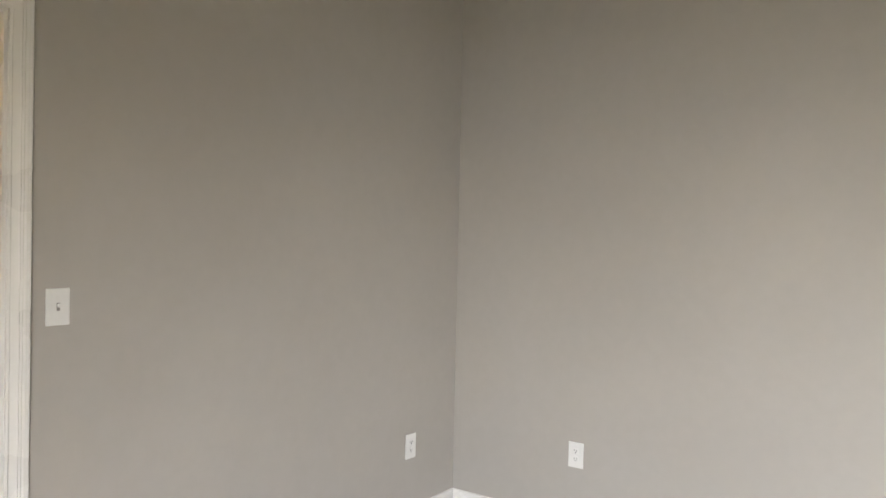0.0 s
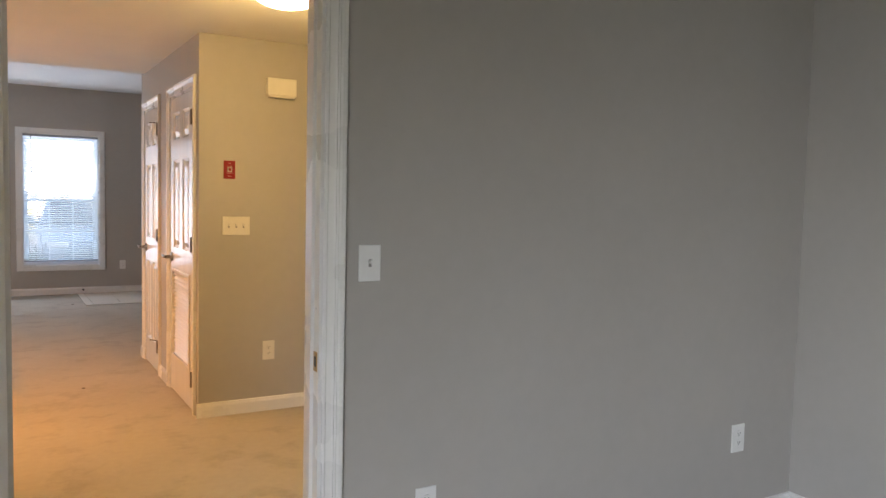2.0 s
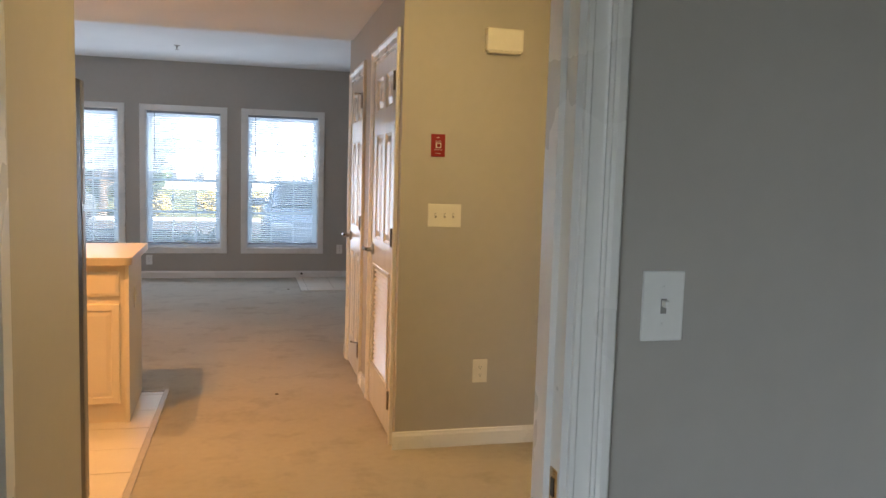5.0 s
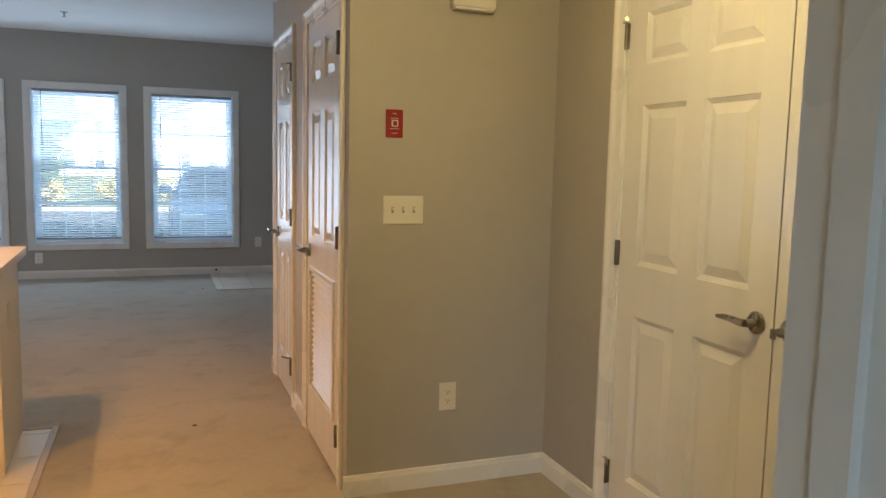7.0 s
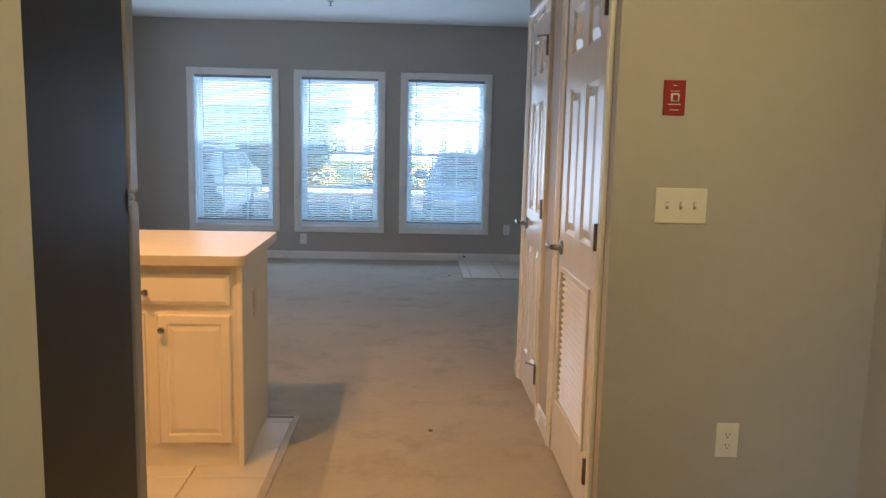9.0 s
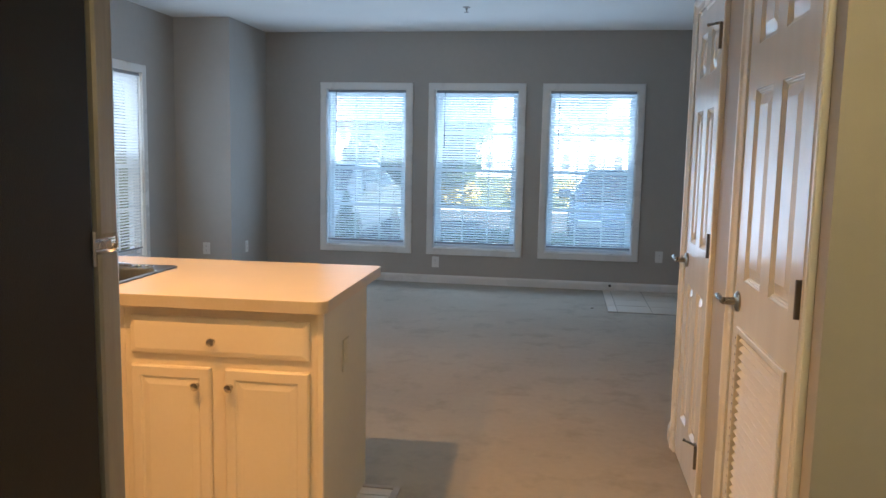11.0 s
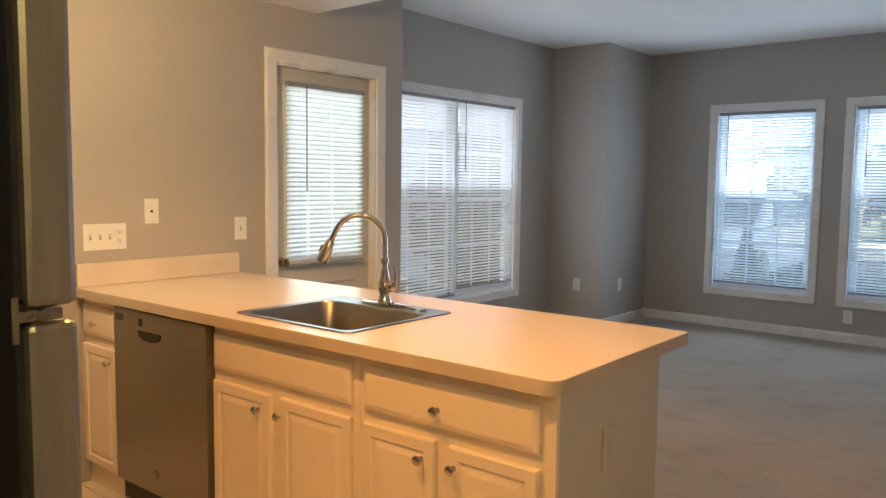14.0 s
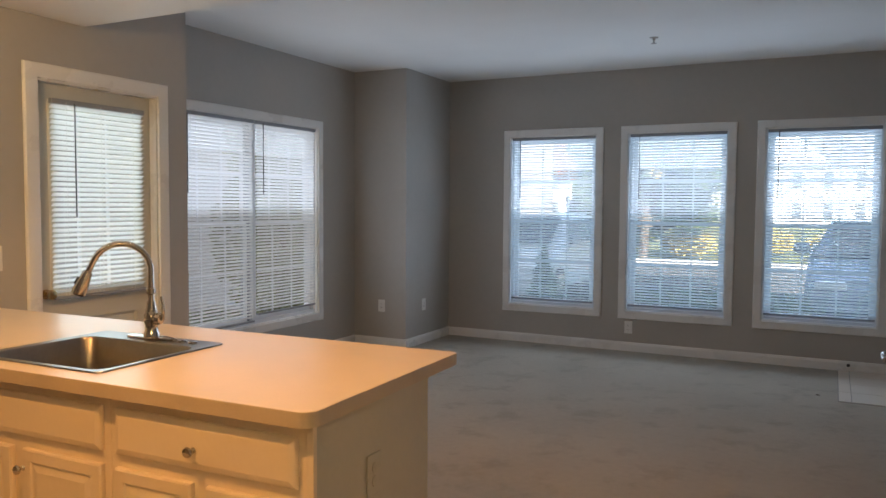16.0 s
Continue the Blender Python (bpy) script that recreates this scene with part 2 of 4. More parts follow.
def turned(profile, steps=20, axis="z", at=(0, 0, 0)):
    """A shape turned round an axis from (radius, height) pairs."""
    bm = bmesh.new()
    rings = []
    for r, h in profile:
        ring = []
        for i in range(steps):
            a = 2 * math.pi * i / steps
            c, s = r * math.cos(a), r * math.sin(a)
            v = {"z": (c, s, h), "y": (c, h, -s), "x": (h, c, s)}[axis]
            ring.append(bm.verts.new(Vector(v) + Vector(at)))
        rings.append(ring)
    for a, b in zip(rings, rings[1:]):
        for i in range(steps):
            bm.faces.new((a[i], a[(i + 1) % steps], b[(i + 1) % steps], b[i]))
    for ring, flip in ((rings[0], True), (rings[-1], False)):
        bm.faces.new(ring[::-1] if flip else ring)
    return bm


def tube(points, radius, steps=12):
    """A round tube along points; radius may be one number or one for each point."""
    bm = bmesh.new()
    pts = [Vector(p) for p in points]
    rad = radius if isinstance(radius, (list, tuple)) else [radius] * len(pts)
    rings = []
    side = None
    for i, p in enumerate(pts):
        d = (pts[min(i + 1, len(pts) - 1)] - pts[max(i - 1, 0)]).normalized()
        if side is None:
            side = d.orthogonal().normalized()
        side = (side - d * side.dot(d)).normalized()
        up = d.cross(side)
        rings.append([bm.verts.new(p + rad[i] * (math.cos(2 * math.pi * k / steps) * side + math.sin(2 * math.pi * k / steps) * up)) for k in range(steps)])
    for a, b in zip(rings, rings[1:]):
        for k in range(steps):
            bm.faces.new((a[k], a[(k + 1) % steps], b[(k + 1) % steps], b[k]))
    bm.faces.new(rings[0][::-1])
    bm.faces.new(rings[-1])
    return bm


def mesh_of(name, bm, mat, smooth=False):
    bmesh.ops.recalc_face_normals(bm, faces=bm.faces)
    me = bpy.data.meshes.new(name)
    bm.to_mesh(me)
    bm.free()
    me.materials.append(mat)
    if smooth:
        for p in me.polygons:
            p.use_smooth = True
        me.set_sharp_from_angle(angle=radians(38))
    return me


def part(name, bm, mat, parent=None, label="", smooth=False, m=None):
    """Links a bmesh (or a ready mesh) as one object, under a thing or a part if one is given."""
    ob = new(name, bm if isinstance(bm, bpy.types.Mesh) else mesh_of(name, bm, mat, smooth))
    if parent:
        ob.parent = parent
    if m is not None:
        ob.matrix_basis = m
    if label:
        tagged(ob, label)
    return ob


def thing(name, m, label, category, group="", kind=""):
    ob = new(name)
    ob.empty_display_size = 0.1
    ob.matrix_basis = m
    return tagged(ob, label, category, group, kind)


def structure(name, bm, mat, label, category, smooth=False):
    return tagged(part(name, bm, mat, None, "", smooth), label, category, "", "structure")


# ---- shell ----
XL, XH, XC, XA = -2.358, 0.275, 1.473, 2.39   # kitchen west wall, hall west wall, closet wall, alcove east wall
YA, YR, YE, YN = 2.43, 5.075, 7.17, 11.68     # bedroom wall, closet front, closet end, window wall
ZL, ZH = 2.367, 2.75                          # low and high ceiling
TOP = 2.95
XT = 0.238                                    # edge of the kitchen tiles
DX0, DX1 = 0.405, 1.245                        # bedroom door opening
WIN = [(-1.836, -0.778), (-0.607, 0.456), (0.63, 1.70)]
WZ0, WZ1, CAS = 0.320, 2.203, 0.072

structure("wall_bedroom", boxes(((-1.5, YA, 0), (DX0, YA + 0.12, TOP)), ((DX1, YA, 0), (3.66, YA + 0.12, TOP)),
          ((DX0, YA, 2.06), (DX1, YA + 0.12, TOP))), WALL, "greige painted bedroom wall with a doorway in it", "wall")
structure("wall_bedroom_east", boxes(((3.536, -2.5, 0), (3.656, YA, TOP))), WALL, "plain greige painted bedroom wall", "wall")
structure("wall_bedroom_west", boxes(((-1.62, -2.62, 0), (-1.5, -2.35, TOP)), ((-1.62, -0.65, 0), (-1.5, YA + 0.12, TOP)),
          ((-1.62, -2.35, 0), (-1.5, -0.65, 0.55)), ((-1.62, -2.35, 2.05), (-1.5, -0.65, TOP))), WALL, "greige bedroom wall with a window opening", "wall")
structure("wall_bedroom_south", boxes(((-1.5, -2.62, 0), (3.656, -2.5, TOP))), WALL, "plain greige painted bedroom wall", "wall")
structure("wall_hall_west", boxes(((0.14, YA + 0.12, 0), (XH, 3.7, TOP))), WALL, "greige painted hall wall beside the refrigerator", "wall")
structure("wall_kitchen_south", boxes(((-2.508, 3.58, 0), (0.14, 3.7, TOP))), WALL, "greige painted kitchen wall behind the refrigerator", "wall")
BD0, BD1, BDZ = 6.735, 7.515, 2.055
structure("wall_kitchen_west", boxes(((XL - 0.15, 3.7, 0), (XL, BD0, TOP)), ((XL - 0.15, BD1, 0), (XL, 7.75, TOP)),
          ((XL - 0.15, BD0, BDZ), (XL, BD1, TOP))), WALL, "greige kitchen wall with the back door in it", "wall")
SW0, SW1 = 8.29 + CAS, 10.17 - CAS
structure("wall_jog", boxes(((-3.23, 7.63, 0), (XL - 0.15, 7.75, TOP))), WALL, "short greige wall return", "wall")
structure("wall_west", boxes(((-3.23, 7.75, 0), (-3.079, SW0, TOP)), ((-3.23, SW1, 0), (-3.079, 10.727, TOP)),
          ((-3.23, SW0, 0), (-3.079, SW1, WZ0 + CAS)), ((-3.23, SW0, WZ1 - CAS), (-3.079, SW1, TOP))), WALL,
          "greige living room wall with a double window", "wall")
structure("wall_corner_chase", boxes(((-3.23, 10.727, 0), (-2.479, 11.83, TOP))), WALL, "greige boxed-out corner chase", "wall")
north = []
x_prev = -2.479
for a, b in WIN:
    north += [((x_prev, YN, 0), (a + CAS, YN + 0.15, TOP)), ((a + CAS, YN, 0), (b - CAS, YN + 0.15, WZ0 + CAS)),
              ((a + CAS, YN, WZ1 - CAS), (b - CAS, YN + 0.15, TOP))]
    x_prev = b - CAS
north.append(((x_prev, YN, 0), (4.12, YN + 0.15, TOP)))
structure("wall_north", boxes(*north), WALL, "greige living room wall with three tall windows", "wall")
structure("wall_living_east", boxes(((4.0, YE - 0.12, 0), (4.12, YN, TOP))), WALL, "plain greige living room wall", "wall")
LD0, LD1, FD0, FD1, DZ = 5.21, 5.94, 6.385, 7.0, 2.06
structure("wall_closet", boxes(((XC, YR, 0), (XC + 0.12, LD0, TOP)), ((XC, LD1, 0), (XC + 0.12, FD0, TOP)), ((XC, FD1, 0), (XC + 0.12, YE, TOP)),
          ((XC, LD0, DZ), (XC + 0.12, LD1, TOP)), ((XC, FD0, DZ), (XC + 0.12, FD1, TOP))), WALL, "greige hall wall with two closet doors", "wall")
structure("wall_closet_front", boxes(((XC + 0.12, YR, 0), (XA + 0.12, YR + 0.12, TOP))), WALL, "greige hall wall with switches and a red plate", "wall")
structure("wall_closet_end", boxes(((XC + 0.12, YE - 0.12, 0), (4.0, YE, TOP))), WALL, "greige living room wall behind the closets", "wall")
AD0, AD1 = 2.95, 4.55
structure("wall_alcove", boxes(((XA, YA + 0.12, 0), (XA + 0.12, AD0, TOP)), ((XA, AD1, 0), (XA + 0.12, YR, TOP)), ((XA, AD0, DZ), (XA + 0.12, AD1, TOP))),
          WALL, "greige hall wall with double closet doors", "wall")
structure("wall_closet_back", boxes(((XA + 0.7, YA + 0.12, 0), (XA + 0.82, YE - 0.12, TOP))), WALL, "closet back wall", "wall")

structure("ceiling_hall", boxes(((XL - 0.15, YA + 0.12, ZL), (XC + 0.06, 7.03, TOP)), ((XC + 0.06, YA + 0.12, ZL), (XA + 0.7, YR + 0.06, TOP))), CEIL,
          "white low ceiling over hall and kitchen", "ceiling")
structure("ceiling_living", boxes(((-3.23, 7.03, ZH), (4.12, 11.83, TOP))), CEIL, "white high living room ceiling", "ceiling")
structure("ceiling_bedroom", boxes(((-1.62, -2.62, 2.75), (3.656, YA, TOP))), CEIL, "white bedroom ceiling", "ceiling")
# out of view; added so the building's shadow covers the near ground and cars
structure("unseen_upper_storeys", boxes(((-3.23, -2.62, TOP + 0.004), (4.12, 11.83, 8.6))), SIDING, "unseen white-sided storeys, added to shade the ground outside", "building")
structure("roof", boxes(((-3.7, -3.1, 8.604), (4.6, 12.3, 8.9))), ROOF, "unseen grey roof, added over the storeys", "roof")

structure("floor", boxes(((-1.62, -2.62, -0.15), (3.656, YA + 0.12, 0)), ((XT, YA + 0.12, -0.15), (XA + 0.82, YE, 0)),
          ((-3.23, 6.31, -0.15), (XT, YE, 0)), ((-3.23, YE, -0.15), (4.12, 11.83, 0))), CARPET,
          "worn beige wall-to-wall carpet with stains", "carpet")
kitchen_floor = structure("floor_kitchen", boxes(((XL - 0.15, 3.58, -0.15), (XT, 6.31, -0.004))), GROUT, "cream ceramic tile kitchen floor", "tile floor")
structure("threshold", boxes(((XT - 0.005, 3.7, 0), (XT + 0.026, 6.335, 0.008)), ((XL, 6.31, 0), (XT - 0.005, 6.335, 0.008)), bevel=0.003), STRIP,
          "grey carpet edge strip beside the tiles", "threshold")


def run(name, points, h=0.09, t=0.014):
    """Baseboard along a wall from one point to the next; it lies to the left of the way."""
    (x0, y0), (x1, y1) = points
    d = Vector((x1 - x0, y1 - y0))
    n = d.length
    bm = bmesh.new()
    prof = [(0, 0), (t, 0), (t, h - 0.022), (t * 0.72, h - 0.012), (t * 0.62, h - 0.004), (t * 0.2, h), (0, h)]
    ends = [[bm.verts.new((u, v, w)) for v, w in prof] for u in (0, n)]
    for i in range(len(prof)):
        j = (i + 1) % len(prof)
        bm.faces.new((ends[0][i], ends[0][j], ends[1][j], ends[1][i]))
    bm.faces.new(ends[0][::-1])
    bm.faces.new(ends[1])
    ob = structure("baseboard", bm, TRIM, "white painted baseboard along the wall", "baseboard")
    ob.matrix_basis = pose(x0, y0, 0, 0, 0, math.degrees(math.atan2(d.y, d.x)))


RUNS = [((XA, YR), (XC - 0.014, YR)), ((XC, LD1 + 0.066), (XC, FD0 - 0.066)), ((XC, FD1 + 0.066), (XC, YE + 0.014)),
        ((XA, AD1 + 0.07), (XA, YR)), ((XA, YA + 0.12), (XA, AD0 - 0.07)), ((4.0, YN), (-2.479, YN)), ((-2.479, YN), (-2.479, 10.727 - 0.014)),
        ((-2.479, 10.727), (-3.079, 10.727)), ((-3.079, 10.727), (-3.079, 7.75)), ((XC, YE), (4.0, YE)),
        ((3.536, YA), (DX1 + 0.08, YA)), ((DX0 - 0.08, YA), (-1.5, YA)), ((3.536, -2.5), (3.536, YA)), ((XH, 3.7), (XH, YA + 0.12)),
        ((XL, 5.6), (XL, 3.7)), ((XL, 7.75), (XL, 7.6))]
for pts in RUNS:
    run("baseboard", pts)


# ---- doors and windows ----
def sweep(bm, prof, corners, closed=False):
    """Sweeps a casing profile (offset outwards, height) round mitred corners (x, z, outward x, outward z)."""
    rows = [[bm.verts.new((x + ox * o, -h, z + oz * o)) for o, h in prof] for x, z, ox, oz in corners]
    pairs = list(zip(rows, rows[1:])) + ([(rows[-1], rows[0])] if closed else [])
    for a, b in pairs:
        for i in range(len(prof) - 1):
            bm.faces.new((a[i], a[i + 1], b[i + 1], b[i]))
    if not closed:
        bm.faces.new(rows[0])
        bm.faces.new(rows[-1][::-1])
    return bm


def fluted(w):
    return [(0, 0), (0, 0.009), (0.10 * w, 0.012), (0.16 * w, 0.009), (0.42 * w, 0.011), (0.50 * w, 0.015), (0.56 * w, 0.012), (0.62 * w, 0.016), (0.68 * w, 0.014),
            (0.76 * w, 0.019), (0.94 * w, 0.020), (w, 0.016), (w, 0)]


def door_casing(w, h, wide, prof=fluted):
    return sweep(bmesh.new(), prof(wide), [(0, 0, -1, 0), (0, h, -1, 1), (w, h, 1, 1), (w, 0, 1, 0)])


def jamb(w, h, depth, t=0.018, stop=True, stop_y=0.045):
    """Jamb lining of an opening, set in it by t, with a door stop."""
    bm = boxes(((0, 0, 0), (t, depth, h - t)), ((w - t, 0, 0), (w, depth, h - t)), ((0, 0, h - t), (w, depth, h)))
    if stop:
        for lo, hi in (((t, stop_y, 0), (t + 0.011, stop_y + 0.035, h - t)), ((w - t - 0.011, stop_y, 0), (w - t, stop_y + 0.035, h - t)),
                       ((t + 0.011, stop_y, h - t - 0.011), (w - t - 0.011, stop_y + 0.035, h - t))):
            box(bm, lo, hi)
    return bm


def leaf_mesh(w, h, t, holes):
    """A door leaf's frame of stiles and rails, open where the holes (x0, x1, z0, z1) are."""
    xs = sorted({0, w, *(v for q in holes for v in q[:2])})
    zs = sorted({0, h, *(v for q in holes for v in q[2:])})
    bm = bmesh.new()
    for x0, x1 in zip(xs, xs[1:]):
        for z0, z1 in zip(zs, zs[1:]):
            cx, cz = (x0 + x1) / 2, (z0 + z1) / 2
            if not any(q[0] < cx < q[1] and q[2] < cz < q[3] for q in holes):
                box(bm, (x0, 0, z0), (x1, t, z1))
    bmesh.ops.remove_doubles(bm, verts=bm.verts, dist=1e-5)
    seen = {}
    for f in bm.faces:
        seen.setdefault(tuple(sorted(v.index for v in f.verts)), []).append(f)
    bmesh.ops.delete(bm, geom=[f for fs in seen.values() if len(fs) > 1 for f in fs], context="FACES_ONLY")
    return bm


def raised_panel(x0, x1, z0, z1, t, recess=0.012, slope=0.042):
    """A raised panel with a sunk moulding round it, shaped on both faces of a leaf t thick."""
    bm = bmesh.new()
    for y, s in ((0.0, 1), (t, -1)):
        rings = []
        for inset, dep in ((0, 0.0005), (0.003, 0.004), (0.006, 0.0045), (0.009, 0.008), (0.012, 0.0085), (0.015, recess), (0.019, recess), (0.019 + slope, 0.0025), (0.021 + slope, 0.0015)):
            rings.append([bm.verts.new((x, y + s * dep, z)) for x, z in ((x0 + inset, z0 + inset), (x1 - inset, z0 + inset), (x1 - inset, z1 - inset), (x0 + inset, z1 - inset))])
        for a, b in zip(rings, rings[1:]):
            for i in range(4):
                bm.faces.new((a[i], a[(i + 1) % 4], b[(i + 1) % 4], b[i]))
        bm.faces.new(rings[-1])
    return bm


def lever(parent, x, z, way, name="lever_handle"):
    """A lever handle on the face y = 0, pointing along x by way."""
    rose = part(name, turned([(0.033, 0), (0.034, -0.006), (0.028, -0.011), (0.013, -0.014), (0.012, -0.040), (0.010, -0.044)], 20, "y", (x, 0, z)), NICKEL, parent,
                "satin nickel lever handle", True)
    pts = [(x, -0.046, z), (x + way * 0.02, -0.050, z + 0.001), (x + way * 0.05, -0.052, z + 0.004), (x + way * 0.085, -0.050, z + 0.004), (x + way * 0.118, -0.045, z)]
    part("grip", tube(pts, [0.012, 0.0115, 0.010, 0.009, 0.006], 12), NICKEL, rose, "", True)


def hinge(parent, x, z, stopper=0):
    h = part("hinge", tube([(x, -0.011, z - 0.048), (x, -0.011, z + 0.048)], 0.0078, 10), HINGE, parent, "dark nickel hinge", True)
    part("leaf_plate", boxes(((x - 0.016, -0.004, z - 0.046), (x + 0.005, 0.0005, z + 0.046))), HINGE, h)
    if stopper:
        part("stop_pin", tube([(x - 0.02, -0.012, z + 0.05), (x, -0.012, z + 0.05), (x + stopper * 0.05, -0.045, z + 0.05), (x + stopper * 0.056, -0.05, z + 0.05)],
                              [0.005, 0.005, 0.005, 0.0075], 8), NICKEL, h, "hinge-pin door stop", True)


def six_panels(w, h, stile=0.105, mid=0.095, rows=((0.205, 0.835), (1.025, 1.603), (1.748, 1.93))):
    x = [(stile, (w - mid) / 2), ((w + mid) / 2, w - stile)]
    return [(a, b, z0, z1) for z0, z1 in rows for a, b in x]


def panel_door(name, m, w, h, label, handle_x, way, hinge_x, stops=(), louver=False, group="", t=0.035, z_lever=0.937):
    """A panelled door leaf at m, its face at y = 0, with handle and hinges."""
    root = thing(name, m, label, "door", group, "structure")
    holes = six_panels(w, h)
    if louver:
        holes = six_panels(w, h, rows=((1.01, 1.610), (1.748, 1.93)))
        lv = (0.075, w - 0.075, 0.24, 0.86)
    part("leaf", leaf_mesh(w, h, t, holes + ([lv] if louver else [])), DOOR, root)
    for q in holes:
        part("panel", raised_panel(*q, t, slope=min(0.03, (q[1] - q[0]) * 0.2)), DOOR, root)
    if louver:
        x0, x1, z0, z1 = lv
        grille = part("louvre_frame", boxes(((x0, -0.008, z0), (x0 + 0.022, t, z1)), ((x1 - 0.022, -0.008, z0), (x1, t, z1)),
                                            ((x0 + 0.022, -0.008, z0), (x1 - 0.022, t, z0 + 0.022)), ((x0 + 0.022, -0.008, z1 - 0.022), (x1 - 0.022, t, z1)), bevel=0.003), DOOR, root,
                      "white louvred vent grille")
        n = 21
        bm = boxes(((x0 + 0.022, -0.0130, -0.0022), (x1 - 0.022, 0.0130, 0.0022)), bevel=0.0012)
        slat = mesh_of("louvre_slat", bm, DOOR)
        for i in range(n):
            z = z0 + 0.036 + (z1 - z0 - 0.072) * i / (n - 1)
            part("louvre_slat", slat, DOOR, grille, m=pose(0, 0.010, z, 41, 0, 0))
        pin = mesh_of("louvre_slot", turned([(0.0042, -0.0078), (0.0040, -0.0090)], 10, "y"), DARK)
        for i in range(n):
            z = z0 + 0.036 + (z1 - z0 - 0.072) * i / (n - 1)
            part("louvre_slot", pin, DARK, grille, m=pose(x0 + 0.013, 0, z))
    if handle_x is not None:
        lever(root, handle_x, z_lever, way)
    for i, z in enumerate((0.20, 1.06, 1.86) if hinge_x is not None else ()):
        hinge(root, hinge_x, z, stops[i] if stops else 0)
    return root


def door_frame(name, m, w, h, depth, label, wide=0.066, stop_y=0.040, prof=fluted):
    root = thing(name, m, label, "door frame", "", "structure")
    part("casing", door_casing(w, h, wide, prof), TRIM, root, "", True)
    part("jamb", jamb(w, h, depth, 0.012, True, stop_y), TRIM, root)
    return root


# closet doors in the hall: local x runs towards the bedroom
door_frame("door_frame_1", pose(XC, LD1, 0, 0, 0, -90), LD1 - LD0, DZ, 0.12, "white moulded casing round the louvred closet door")
panel_door("door_1", pose(XC - 0.004, LD1 - 0.014, 0.012, 0, 0, -90), LD1 - LD0 - 0.028, 2.03, "white closet door with louvred lower vent, closed", 0.055, -1, LD1 - LD0 - 0.022,
           louver=True)
door_frame("door_frame_2", pose(XC, FD1, 0, 0, 0, -90), FD1 - FD0, DZ, 0.12, "white moulded casing round the six-panel closet door")
panel_door("door_2", pose(XC - 0.004, FD1 - 0.014, 0.012, 0, 0, -90), FD1 - FD0 - 0.028, 2.03, "white six-panel closet door, closed", 0.055, -1, FD1 - FD0 - 0.022,
           stops=(-1, 0, -1))
# double doors in the alcove
door_frame("door_frame_3", pose(XA, AD1, 0, 0, 0, -90), AD1 - AD0, DZ, 0.12, "white casing round the double closet doors")
mid = 3.748
panel_door("door_3", pose(XA + 0.004, AD1 - 0.014, 0.012, 0, 0, -90), AD1 - 0.014 - mid - 0.003, 2.03, "white six-panel closet door leaf, closed", AD1 - 0.014 - mid - 0.066, -1, -0.006,
           stops=(1, 0, 1), group="double closet doors")
panel_door("door_4", pose(XA + 0.004, mid - 0.003, 0.012, 0, 0, -90), mid - 0.003 - AD0 - 0.014, 2.03, "white six-panel closet door leaf, closed", 0.06, 1, mid - AD0 - 0.011,
           group="double closet doors")
part("latch_bolt", boxes(((XA - 0.006, mid - 0.012, 0.915), (XA + 0.004, mid + 0.004, 0.945)), bevel=0.002), NICKEL)
tagged(bpy.data.objects["latch_bolt"], "satin nickel latch between the double doors", "latch", "", "structure")

# bedroom doorway, with its door standing open against the wall of the room
df = door_frame("door_frame_4", pose(DX0, YA, 0, 0, 0, 0), DX1 - DX0, 2.06, 0.12, "white moulded casing round the bedroom doorway", 0.066)
part("hall_casing", door_casing(DX1 - DX0, 2.06, 0.066), TRIM, df, "", True, m=pose(DX1 - DX0, 0.12, 0, 0, 0, 180))
st = part("strike_plate", boxes(((DX1 - DX0 - 0.0145, 0.008, 0.865), (DX1 - DX0 - 0.0115, 0.034, 0.925))), BRASS, df, "brass strike plate with dark slot")
part("slot", boxes(((DX1 - DX0 - 0.0155, 0.015, 0.880), (DX1 - DX0 - 0.014, 0.027, 0.910))), DARK, st)
swing = radians(42)
panel_door("door_5", pose(0.415 - 0.775 * math.sin(swing), 2.408 - 0.775 * math.cos(swing), 0.012, 0, 0, 48), 0.775, 2.03, "white six-panel bedroom door, standing open", 0.06, 1, None)


def plain_prof(w):
    return [(0, 0), (0, 0.014), (0.08 * w, 0.018), (0.9 * w, 0.018), (w, 0.012), (w, 0)]


def sash(w, h, y, rail=0.036, t=0.03):
    return boxes(((0, y, 0), (rail, y + t, h)), ((w - rail, y, 0), (w, y + t, h)), ((rail, y, 0), (w - rail, y + t, rail)), ((rail, y, h - rail), (w - rail, y + t, h)), bevel=0.003)


